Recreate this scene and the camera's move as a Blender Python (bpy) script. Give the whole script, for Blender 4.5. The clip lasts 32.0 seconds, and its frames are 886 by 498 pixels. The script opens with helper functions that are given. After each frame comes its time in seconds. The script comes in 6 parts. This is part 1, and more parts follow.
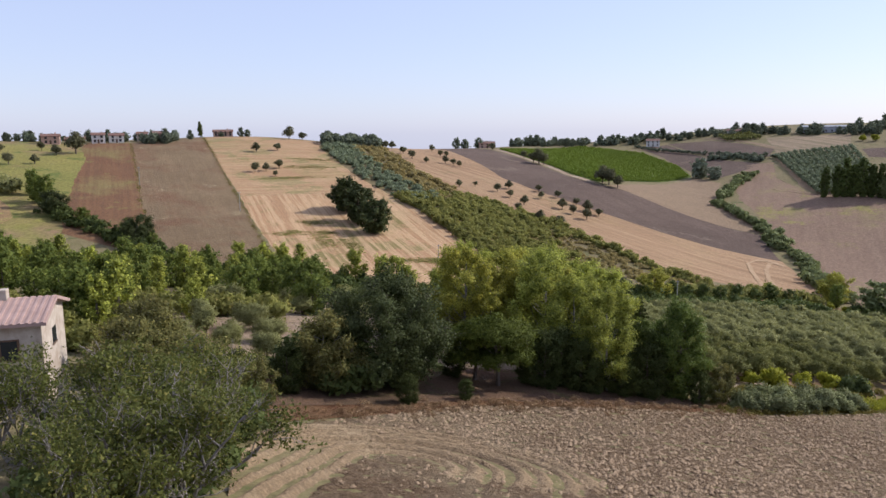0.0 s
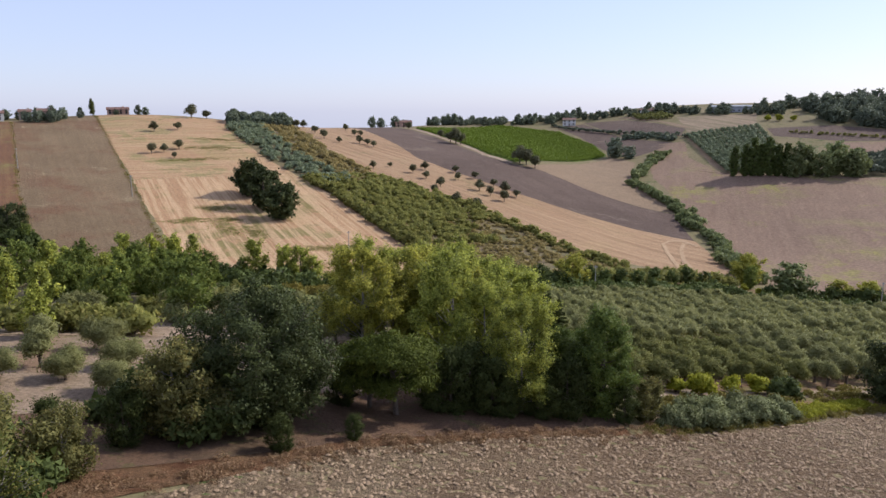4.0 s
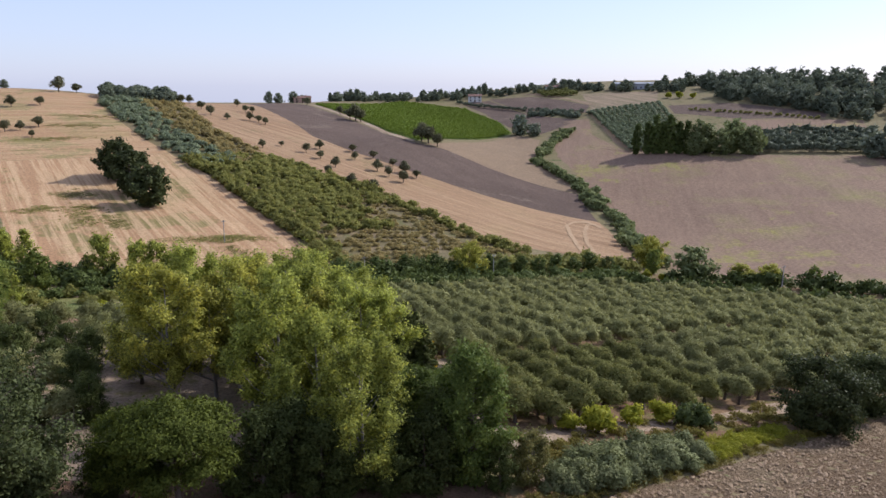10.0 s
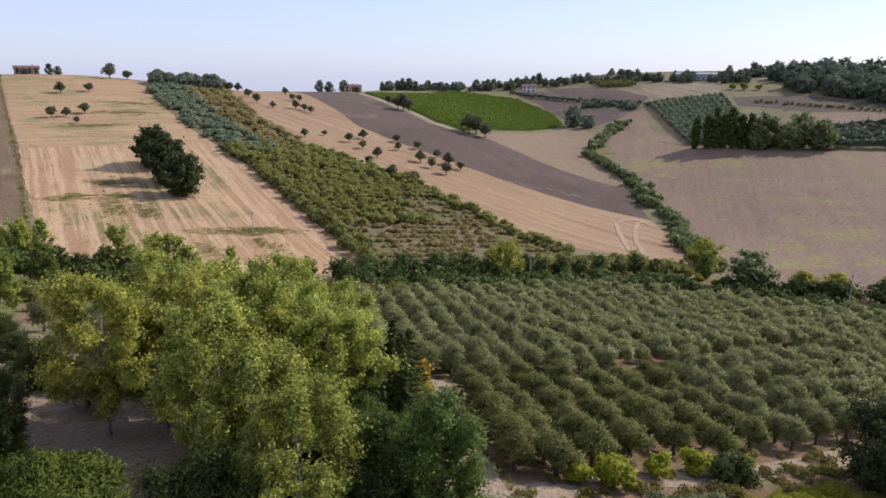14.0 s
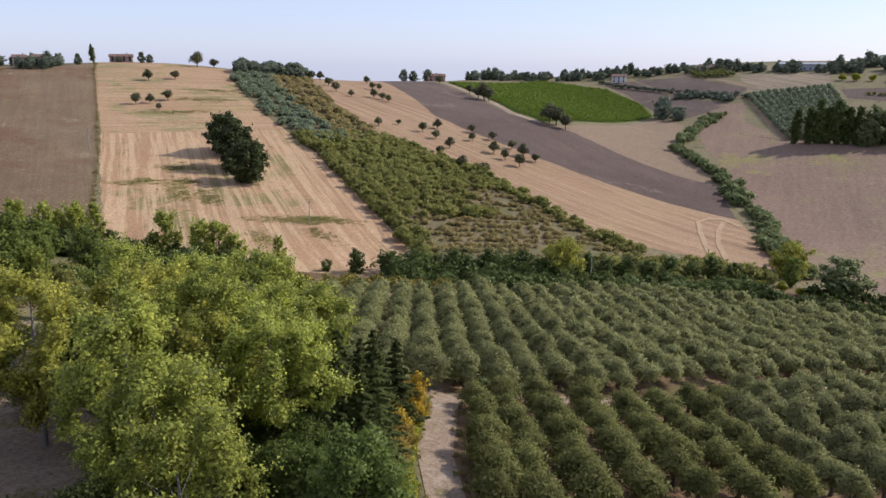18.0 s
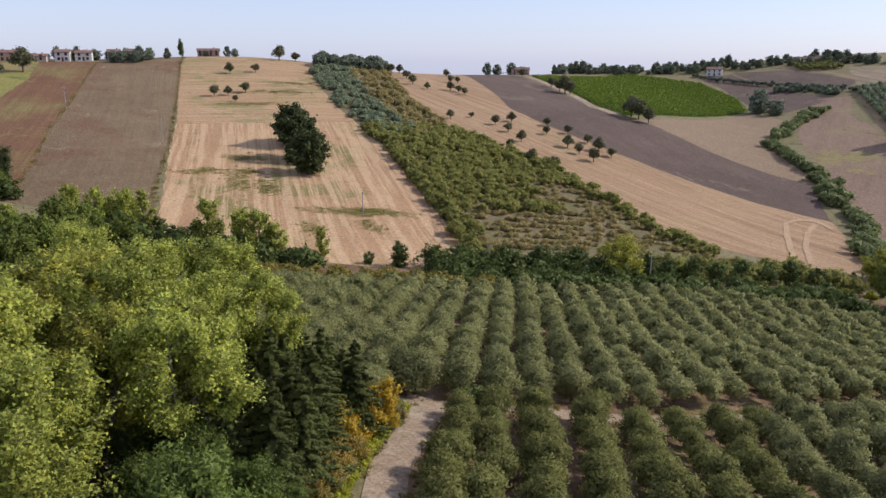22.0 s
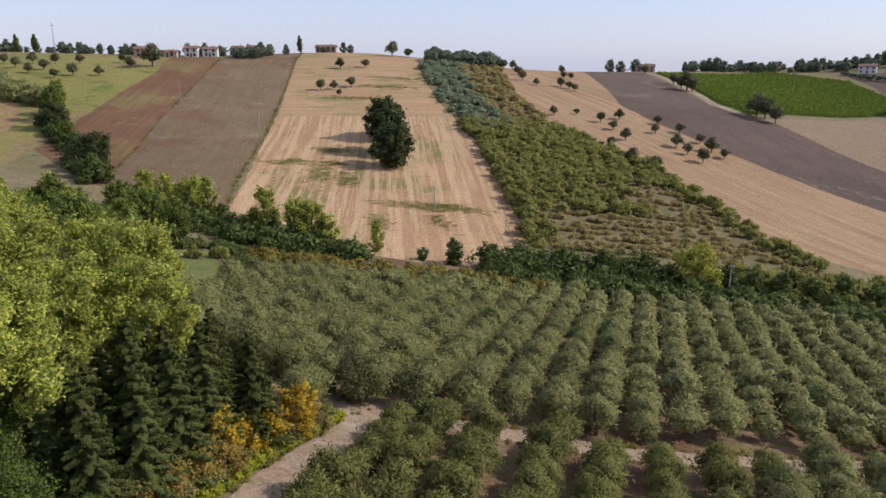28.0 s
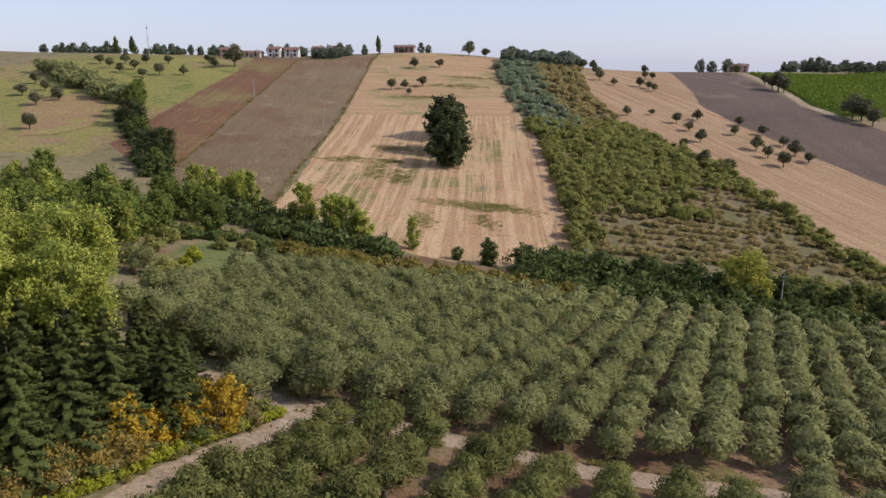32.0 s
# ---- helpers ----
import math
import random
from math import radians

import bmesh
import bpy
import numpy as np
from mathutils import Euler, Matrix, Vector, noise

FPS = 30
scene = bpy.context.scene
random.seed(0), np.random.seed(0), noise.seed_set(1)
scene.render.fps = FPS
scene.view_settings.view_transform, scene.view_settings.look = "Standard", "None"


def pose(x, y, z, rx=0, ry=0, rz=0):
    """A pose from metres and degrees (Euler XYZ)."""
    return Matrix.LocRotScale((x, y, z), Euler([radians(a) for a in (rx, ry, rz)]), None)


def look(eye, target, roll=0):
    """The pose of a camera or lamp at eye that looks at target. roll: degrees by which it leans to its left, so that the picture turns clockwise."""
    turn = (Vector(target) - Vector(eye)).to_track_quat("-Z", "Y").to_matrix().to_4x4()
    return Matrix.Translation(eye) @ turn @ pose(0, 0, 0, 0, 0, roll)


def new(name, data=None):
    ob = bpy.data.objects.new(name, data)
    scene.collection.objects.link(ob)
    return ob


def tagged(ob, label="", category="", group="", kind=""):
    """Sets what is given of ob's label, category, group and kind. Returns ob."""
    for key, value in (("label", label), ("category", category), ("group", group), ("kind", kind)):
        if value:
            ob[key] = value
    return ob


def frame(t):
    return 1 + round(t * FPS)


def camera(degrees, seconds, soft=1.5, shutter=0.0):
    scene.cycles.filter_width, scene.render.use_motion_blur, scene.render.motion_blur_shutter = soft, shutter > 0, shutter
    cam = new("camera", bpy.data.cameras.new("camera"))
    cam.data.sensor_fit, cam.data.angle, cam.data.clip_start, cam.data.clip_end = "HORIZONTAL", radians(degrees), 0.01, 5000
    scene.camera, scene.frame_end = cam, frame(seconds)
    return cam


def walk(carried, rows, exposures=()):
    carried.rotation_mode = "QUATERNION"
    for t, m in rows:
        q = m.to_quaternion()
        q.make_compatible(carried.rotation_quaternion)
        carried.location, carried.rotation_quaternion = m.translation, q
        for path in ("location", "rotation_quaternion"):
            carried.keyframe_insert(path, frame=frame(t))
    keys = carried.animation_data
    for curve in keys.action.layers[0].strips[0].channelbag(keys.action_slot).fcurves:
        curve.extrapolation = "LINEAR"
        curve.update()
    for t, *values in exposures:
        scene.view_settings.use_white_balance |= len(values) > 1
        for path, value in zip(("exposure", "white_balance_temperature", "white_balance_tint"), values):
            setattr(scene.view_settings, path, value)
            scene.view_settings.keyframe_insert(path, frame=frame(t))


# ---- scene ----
EXPOSURES = ((0.0, 0.24, 6220, 11), (10.0, 0.24, 6040, 11), (19.0, 0.19, 6110, 11), (32.0, 0.08, 6320, 11))
cam = camera(63.13, 32.0)

# seconds, place in metres, then heading to the left, tilt and lean in degrees
PATH = [
    (0, -0.00, -0.00, 0.00, 6.00, -9.11, -0.59),
    (0.5, 0.16, 1.61, 0.07, 5.07, -9.33, -0.58),
    (1, 0.32, 3.23, 0.13, 4.20, -9.55, -0.57),
    (1.5, 0.50, 4.85, 0.19, 3.39, -9.79, -0.57),
    (2, 0.75, 6.47, 0.24, 2.53, -10.05, -0.55),
    (3, 1.31, 9.63, 0.33, 0.90, -10.49, -0.51),
    (3.5, 1.63, 11.15, 0.32, 0.25, -10.67, -0.46),
    (5.5, 3.43, 17.18, 0.44, -2.35, -11.41, -0.25),
    (6, 3.94, 18.73, 0.48, -3.30, -11.61, -0.22),
    (7, 5.12, 21.80, 0.47, -5.06, -11.95, -0.09),
    (8, 6.48, 24.80, 0.35, -6.34, -12.36, -0.00),
    (9, 7.96, 27.72, 0.26, -7.24, -12.52, 0.01),
    (9.5, 8.77, 29.14, 0.19, -7.33, -12.61, 0.01),
    (10, 9.57, 30.55, 0.12, -7.34, -12.72, 0.00),
    (10.5, 10.32, 31.96, 0.07, -7.26, -12.82, 0.01),
    (11, 11.08, 33.35, 0.01, -7.04, -12.92, 0.02),
    (11.5, 11.88, 34.71, -0.05, -6.63, -12.96, 0.04),
    (12, 12.74, 36.03, -0.15, -6.10, -13.06, 0.09),
    (12.5, 13.60, 37.36, -0.24, -5.35, -13.14, 0.15),
    (13, 14.49, 38.66, -0.32, -4.59, -13.23, 0.21),
    (13.5, 15.37, 39.89, -0.38, -3.78, -13.35, 0.28),
    (14, 16.27, 41.07, -0.42, -2.86, -13.48, 0.33),
    (14.5, 17.20, 42.20, -0.47, -1.82, -13.59, 0.38),
    (16.5, 21.36, 46.36, -0.88, 1.54, -13.94, 0.54),
    (17, 22.45, 47.40, -1.01, 2.62, -14.00, 0.55),
    (18, 24.72, 49.45, -1.37, 4.45, -14.23, 0.45),
    (19, 27.06, 51.54, -1.79, 6.23, -14.34, 0.30),
    (20, 29.31, 53.55, -2.36, 8.16, -14.47, 0.22),
    (21, 31.48, 55.65, -2.95, 9.95, -14.52, 0.18),
    (22, 33.59, 57.70, -3.43, 11.91, -14.55, 0.12),
    (23, 35.70, 59.59, -3.81, 13.60, -14.61, 0.08),
    (24, 37.74, 61.38, -4.14, 15.29, -14.62, 0.06),
    (25, 39.91, 63.05, -4.44, 17.22, -14.61, 0.10),
    (25.5, 41.02, 63.92, -4.60, 18.30, -14.61, 0.09),
    (27.5, 45.37, 68.05, -5.45, 21.65, -14.59, 0.05),
    (28, 46.48, 69.01, -5.62, 22.58, -14.59, 0.07),
    (29, 48.65, 70.87, -5.93, 24.48, -14.59, 0.05),
    (29.5, 49.81, 71.85, -6.09, 25.46, -14.56, 0.03),
    (30, 50.97, 72.84, -6.25, 26.46, -14.53, 0.01),
    (30.5, 52.11, 73.82, -6.44, 27.35, -14.51, -0.01),
    (31, 53.23, 74.80, -6.63, 28.29, -14.50, -0.01),
    (31.5, 54.36, 75.79, -6.82, 29.19, -14.49, -0.02),
    (32, 55.49, 76.79, -6.99, 30.04, -14.42, -0.06),
]


def aim(x, y, z, yaw, pitch, roll):
    return pose(x, y, z) @ pose(0, 0, 0, 0, 0, yaw) @ pose(0, 0, 0, 90 + pitch) @ pose(0, 0, 0, 0, 0, roll)


walk(cam, [(t, aim(*p)) for t, *p in PATH], EXPOSURES)

# ---------------------------------------------------------------- light
SUN_WAY = Vector((0.90, 0.43, 0.0)).normalized()
SUN_HIGH = radians(37)
world = bpy.data.worlds.new("sky")
scene.world = world
world.use_nodes = True
wn = world.node_tree
sky = wn.nodes.new("ShaderNodeTexSky")
sky.sky_type = "NISHITA"
sky.sun_disc = False
sky.sun_elevation = SUN_HIGH
sky.sun_rotation = math.atan2(SUN_WAY.x, SUN_WAY.y)
sky.altitude = 150
sky.air_density, sky.dust_density, sky.ozone_density = 1.0, 0.8, 1.8
# a thin even haze lies over the whole sky
haze = wn.nodes.new("ShaderNodeMix")
haze.data_type = "RGBA"
haze.inputs[0].default_value = 0.6
haze.inputs[7].default_value = (4.2, 4.42, 6.15, 1)
wn.links.new(sky.outputs[0], haze.inputs[6])
wn.links.new(haze.outputs[2], wn.nodes["Background"].inputs[0])
wn.nodes["Background"].inputs[1].default_value = 0.138
sun = new("sun", bpy.data.lights.new("sun", "SUN"))
sun.data.energy, sun.data.angle, sun.data.color = 3.8, radians(0.6), (1.0, 0.945, 0.87)
sun.matrix_world = look(tuple(SUN_WAY * math.cos(SUN_HIGH) * 300 + Vector((0, 0, math.sin(SUN_HIGH) * 300))), (0, 0, 0))

# ---------------------------------------------------------------- land form
LAND_X = (-450, -260, -165, -85, -15, 45, 110, 205, 550)
LAND_Y = (-60, 20, 60, 100, 150, 205, 265, 345, 450, 600, 760)
LAND_Z = (
    (-12, -9, -8, -8, -9, -12, -18, -26, -40),
    (-11.1, -10.2, -10, -11.1, -15.1, -20.9, -26.4, -34.5, -42),
    (-10.4, -13.9, -15.5, -17.4, -23.9, -30.5, -33.9, -40.4, -45),
    (-8.3, -17.9, -22.2, -24.9, -27.8, -35.2, -39.9, -45.1, -48),
    (-4.4, -21.4, -28.8, -33.4, -37.7, -43.2, -46.5, -49.8, -50),
    (0, -21.6, -30.8, -38.3, -45.8, -49.7, -53.5, -54.3, -52),
    (2.9, -14.9, -25.4, -35.2, -43, -50.9, -58, -54.2, -50),
    (1.9, -5.7, -16.2, -25.9, -34.6, -44.7, -55.5, -48.6, -38),
    (-5.4, -2.6, -1.6, -12.8, -22.5, -28.7, -41.2, -35.9, -20),
    (-22.2, -17.1, -13.9, -12.7, -14.2, -20.3, -27.2, -15.3, 5),
    (-49.6, -37.9, -29.5, -21.4, -14.4, -12, -8, 1.5, 4),
)


def spline_weights(knots, q):
    """Weights of a smooth curve through the knots, for each place in q."""
    knots = np.asarray(knots, float)
    n = len(knots)
    e = np.eye(n)
    q = np.clip(q, knots[0], knots[-1])
    k = np.clip(np.searchsorted(knots, q, side="right") - 1, 0, n - 2)
    h = np.diff(knots)
    slope = np.diff(e, axis=0) / h[:, None]
    m = np.zeros((n, n))
    m[0], m[-1] = slope[0], slope[-1]
    for i in range(1, n - 1):
        m[i] = (slope[i - 1] * h[i] + slope[i] * h[i - 1]) / (h[i] + h[i - 1])
    t, hk = ((q - knots[k]) / h[k])[:, None], h[k][:, None]
    return (2 * t**3 - 3 * t**2 + 1) * e[k] + (t**3 - 2 * t**2 + t) * hk * m[k] + (3 * t**2 - 2 * t**3) * e[k + 1] + (t**3 - t**2) * hk * m[k + 1]


LAND = np.array(LAND_Z)


def heights(x, y):
    x, y = np.atleast_1d(np.asarray(x, float)), np.atleast_1d(np.asarray(y, float))
    z = ((spline_weights(LAND_Y, y) @ LAND) * spline_weights(LAND_X, x)).sum(1)
    return np.maximum(z - np.maximum(0, y - 760) * 0.15, -110 - 0 * y)


def height(x, y):
    return float(heights([x], [y])[0])


# ---------------------------------------------------------------- materials
def material(name):
    m = bpy.data.materials.new(name)
    m.use_nodes = True
    nt = m.node_tree
    return m, nt, nt.nodes["Principled BSDF"]


def node(nt, kind, **values):
    n = nt.nodes.new("ShaderNode" + kind)
    for key, value in values.items():
        if key in ("operation", "data_type", "blend_type", "wave_type", "bands_direction", "noise_dimensions", "feature"):
            exec_set(n, key, value)
        else:
            n.inputs[key.replace("_", " ")].default_value = value
    return n


def exec_set(n, key, value):
    if key == "operation":
        n.operation = value
    elif key == "data_type":
        n.data_type = value
    elif key == "blend_type":
        n.blend_type = value
    elif key == "wave_type":
        n.wave_type = value
    elif key == "bands_direction":
        n.bands_direction = value
    elif key == "feature":
        n.feature = value


def mixed(nt, factor, a, b, blend="MIX"):
    n = nt.nodes.new("ShaderNodeMix")
    n.data_type, n.blend_type = "RGBA", blend
    for slot, value in ((0, factor), (6, a), (7, b)):
        if hasattr(value, "is_linked"):
            nt.links.new(value, n.inputs[slot])
        elif isinstance(value, (int, float)):
            n.inputs[slot].default_value = value
        else:
            n.inputs[slot].default_value = (*value, 1)
    return n.outputs[2]


def noise_of(nt, vector, scale, detail=3.0, rough=0.6, low=0.35, high=0.65):
    n = node(nt, "TexNoise", Scale=scale, Detail=detail, Roughness=rough)
    nt.links.new(vector, n.inputs["Vector"])
    r = node(nt, "MapRange", From_Min=low, From_Max=high)
    nt.links.new(n.outputs[0], r.inputs[0])
    return r.outputs[0]


def soil(name, base, other, patch=None, patch_at=0.62, lines=None, line_colour=None, line_amount=0.5, grain=2.5, bump=0.25, broad=0.03, weeds=None, weed_size=0.07, weed_at=0.57):
    """Open land: broad stains, grain, and, where lines = (angle, width), the marks that machines leave."""
    m, nt, p = material(name)
    at = nt.nodes.new("ShaderNodeTexCoord").outputs["Object"]
    colour = mixed(nt, noise_of(nt, at, broad, 5.0, 0.65, 0.32, 0.68), base, other)
    if patch:
        colour = mixed(nt, noise_of(nt, at, broad * 0.6, 4.0, 0.7, patch_at, patch_at + 0.13), colour, patch)
    if weeds:
        colour = mixed(nt, noise_of(nt, at, weed_size, 5.0, 0.75, weed_at, weed_at + 0.07), colour, weeds)
    if lines:
        turn = node(nt, "Mapping", Rotation=(0, 0, radians(lines[0])))
        nt.links.new(at, turn.inputs["Vector"])
        squeeze = node(nt, "Mapping", Scale=(1.0 / lines[1], 0.012, 0.0))
        nt.links.new(turn.outputs[0], squeeze.inputs["Vector"])
        n = node(nt, "TexNoise", Scale=1.0, Detail=3.0, Roughness=0.75)
        nt.links.new(squeeze.outputs[0], n.inputs["Vector"])
        r = node(nt, "MapRange", From_Min=0.44, From_Max=0.56, To_Max=line_amount)
        nt.links.new(n.outputs[0], r.inputs[0])
        colour = mixed(nt, r.outputs[0], colour, line_colour)
        wide = node(nt, "Mapping", Scale=(0.21 / lines[1], 0.006, 0.0))
        nt.links.new(turn.outputs[0], wide.inputs["Vector"])
        colour = mixed(nt, noise_of(nt, wide.outputs[0], 1.0, 2.0, 0.6, 0.50, 0.66), colour, mixed(nt, 0.30 * line_amount, colour, tuple(v * 0.45 for v in base)))
    fine = noise_of(nt, at, grain, 5.0, 0.75, 0.35, 0.64)
    colour = mixed(nt, fine, mixed(nt, 0.50, colour, (0.02, 0.014, 0.01)), colour)
    nt.links.new(colour, p.inputs["Base Color"])
    p.inputs["Roughness"].default_value = 0.95
    p.inputs["Specular IOR Level"].default_value = 0.15
    if bump:
        b = node(nt, "Bump", Strength=bump, Distance=0.25)
        nt.links.new(fine, b.inputs["Height"])
        nt.links.new(b.outputs[0], p.inputs["Normal"])
    return m


def foliage(name, dark, light, yellow=None, share=0.12, through_light=0.35, gloss=0.65):
    """Leaves: each one its own shade, with broader drifts of colour over the crown and from plant to plant."""
    m, nt, p = material(name)
    geo = nt.nodes.new("ShaderNodeNewGeometry")
    at = nt.nodes.new("ShaderNodeTexCoord").outputs["Object"]
    one = nt.nodes.new("ShaderNodeObjectInfo").outputs["Random"]
    each = geo.outputs["Random Per Island"]
    colour = mixed(nt, each, dark, light)
    colour = mixed(nt, noise_of(nt, at, 0.45, 2.0, 0.5, 0.40, 0.62), colour, mixed(nt, 0.30, colour, light))
    if yellow:
        sum_ = node(nt, "Math", operation="MULTIPLY")
        nt.links.new(noise_of(nt, at, 0.30, 3.0, 0.6, 0.45, 0.70), sum_.inputs[0])
        r = node(nt, "MapRange", From_Min=1 - share * 2.2, From_Max=1.0)
        nt.links.new(each, r.inputs[0])
        nt.links.new(r.outputs[0], sum_.inputs[1])
        colour = mixed(nt, sum_.outputs[0], colour, yellow)
    shade = node(nt, "MapRange", To_Min=0.80, To_Max=1.15)
    nt.links.new(one, shade.inputs[0])
    hsv = nt.nodes.new("ShaderNodeHueSaturation")
    nt.links.new(shade.outputs[0], hsv.inputs["Value"])
    nt.links.new(colour, hsv.inputs["Color"])
    nt.links.new(hsv.outputs[0], p.inputs["Base Color"])
    p.inputs["Roughness"].default_value = gloss
    p.inputs["Specular IOR Level"].default_value = 0.12
    t = nt.nodes.new("ShaderNodeBsdfTranslucent")
    nt.links.new(hsv.outputs[0], t.inputs[0])
    mix = nt.nodes.new("ShaderNodeMixShader")
    mix.inputs[0].default_value = through_light
    nt.links.new(p.outputs[0], mix.inputs[1])
    nt.links.new(t.outputs[0], mix.inputs[2])
    nt.links.new(mix.outputs[0], nt.nodes["Material Output"].inputs[0])
    return m


def plain(name, colour, other=None, scale=3.0, rough=0.85, bump=0.1, metal=0.0):
    m, nt, p = material(name)
    at = nt.nodes.new("ShaderNodeTexCoord").outputs["Object"]
    f = noise_of(nt, at, scale, 5.0, 0.65, 0.3, 0.7)
    c = mixed(nt, f, colour, other or tuple(v * 0.65 for v in colour))
    one = nt.nodes.new("ShaderNodeObjectInfo").outputs["Random"]
    c = mixed(nt, one, c, mixed(nt, 0.25, c, tuple(v * 0.5 for v in colour)))
    nt.links.new(c, p.inputs["Base Color"])
    p.inputs["Roughness"].default_value, p.inputs["Metallic"].default_value = rough, metal
    b = node(nt, "Bump", Strength=bump, Distance=0.05)
    nt.links.new(f, b.inputs["Height"])
    nt.links.new(b.outputs[0], p.inputs["Normal"])
    return m


M_GROUND = soil("dry_grass_land", (0.20, 0.17, 0.075), (0.27, 0.21, 0.115), (0.12, 0.13, 0.04), weeds=(0.095, 0.115, 0.035), grain=1.2, broad=0.03, weed_size=0.15)
M_MEADOW = soil("yellow_meadow", (0.30, 0.255, 0.075), (0.22, 0.215, 0.055), (0.30, 0.19, 0.11), 0.47, weeds=(0.15, 0.17, 0.04), grain=0.8, broad=0.022, weed_at=0.55)
M_WHEAT = soil("wheat_stubble", (0.469, 0.284, 0.152), (0.399, 0.231, 0.120), (0.388, 0.262, 0.128), 0.52, lines=(-27, 2.6), line_colour=(0.614, 0.418, 0.235), line_amount=0.75, grain=1.5, weeds=(0.244, 0.195, 0.074), weed_size=0.026, weed_at=0.535)
M_WHEAT_TOP = soil("wheat_stubble_cross_worked", (0.464, 0.291, 0.157), (0.407, 0.242, 0.128), (0.381, 0.270, 0.124), 0.50, lines=(54, 3.2), line_colour=(0.577, 0.402, 0.229), line_amount=0.4, grain=1.5, weeds=(0.263, 0.216, 0.084), weed_size=0.034, weed_at=0.53)
M_STUBBLE = soil("pale_stubble", (0.375, 0.231, 0.127), (0.318, 0.189, 0.102), (0.393, 0.263, 0.133), 0.55, lines=(-48, 2.2), line_colour=(0.480, 0.323, 0.184), line_amount=0.7, grain=1.5, weeds=(0.241, 0.176, 0.076), weed_at=0.575, weed_size=0.04)
M_PLOUGH_GREY = soil("ploughed_grey_earth", (0.260, 0.177, 0.098), (0.326, 0.229, 0.129), (0.254, 0.131, 0.073), 0.46, lines=(-30, 1.1), line_colour=(0.174, 0.121, 0.070), line_amount=0.22, grain=1.6, bump=1.0, weeds=(0.405, 0.311, 0.180), weed_at=0.60)
M_PLOUGH_BROWN = soil("harrowed_brown_earth", (0.211, 0.105, 0.055), (0.254, 0.143, 0.069), (0.272, 0.205, 0.081), 0.50, lines=(-30, 1.6), line_colour=(0.139, 0.072, 0.044), line_amount=0.35, grain=1.2, bump=0.6, weeds=(0.265, 0.212, 0.075), weed_at=0.60, weed_size=0.05)
M_DARK_EARTH = soil("dark_harrowed_earth", (0.150, 0.103, 0.078), (0.182, 0.126, 0.094), (0.130, 0.088, 0.066), 0.5, lines=(-38, 2.6), line_colour=(0.118, 0.083, 0.066), line_amount=0.4, grain=1.0, bump=0.6, weeds=(0.225, 0.165, 0.12), weed_size=0.04, weed_at=0.57)
# brown fallow earth; part of its mauve grey is distance haze in the colour
M_FALLOW = soil("haze_greyed_fallow", (0.291, 0.191, 0.127), (0.233, 0.152, 0.103), (0.281, 0.232, 0.099), 0.54, lines=(20, 3.0), line_colour=(0.315, 0.216, 0.145), line_amount=0.35, grain=0.9, broad=0.022, weeds=(0.29, 0.245, 0.085), weed_at=0.555, weed_size=0.03)
M_TAN = soil("pale_tan_field", (0.306, 0.213, 0.131), (0.267, 0.184, 0.114), grain=1.0, lines=(-50, 3.0), line_colour=(0.335, 0.242, 0.148), line_amount=0.3)
M_STRIPES = soil("striped_field", (0.36, 0.265, 0.17), (0.31, 0.225, 0.145), grain=1.0, lines=(-15, 5.0), line_colour=(0.20, 0.165, 0.09), line_amount=0.8)
M_VINES = soil("vineyard_green", (0.105, 0.147, 0.017), (0.131, 0.173, 0.021), (0.079, 0.114, 0.014), 0.48, lines=(-12, 2.0), line_colour=(0.053, 0.081, 0.010), line_amount=0.8, grain=0.7, bump=0.8)
# earth a little darker, clods paler: speckle of sun and shade painted in
M_CLODS = soil("cloddy_earth_darkened_for_shade", (0.287, 0.195, 0.115), (0.229, 0.150, 0.087), (0.340, 0.250, 0.150), 0.50, grain=3.5, bump=0.9, broad=0.10)
M_CLOD = plain("dry_clod_paled_for_sun", (0.399, 0.282, 0.169), (0.242, 0.160, 0.093), 4.0, 0.95, 0.4)
M_DIRT = soil("pale_dirt_track", (0.408, 0.301, 0.204), (0.328, 0.230, 0.151), (0.471, 0.374, 0.269), 0.52, grain=3.5, bump=0.3, broad=0.25, weeds=(0.230, 0.190, 0.090), weed_size=0.5, weed_at=0.58)
M_REDSOIL = soil("red_orchard_soil", (0.235, 0.134, 0.074), (0.310, 0.216, 0.123), (0.170, 0.096, 0.053), 0.48, grain=2.0, bump=0.4, broad=0.10, weeds=(0.200, 0.163, 0.061), weed_size=0.2, weed_at=0.52)
M_ORCHARD = soil("orchard_floor", (0.215, 0.162, 0.086), (0.250, 0.185, 0.105), (0.180, 0.152, 0.062), 0.5, grain=1.2, broad=0.05, weeds=(0.15, 0.145, 0.052), weed_at=0.52, lines=(68, 4.5), line_colour=(0.155, 0.135, 0.06), line_amount=0.6)
# red-brown soil with the shade of the copse painted into its colour
M_SHADED_SOIL = soil("shaded_copse_soil", (0.165, 0.095, 0.058), (0.21, 0.13, 0.08), (0.13, 0.085, 0.05), 0.5, grain=3.5, bump=0.6, broad=0.15, weeds=(0.15, 0.125, 0.05), weed_size=0.3, weed_at=0.56)
M_CLEARING = soil("pale_trodden_earth", (0.315, 0.222, 0.145), (0.365, 0.275, 0.19), (0.26, 0.165, 0.10), 0.52, grain=2.5, bump=0.4, broad=0.09, weeds=(0.215, 0.175, 0.07), weed_size=0.2, weed_at=0.55)
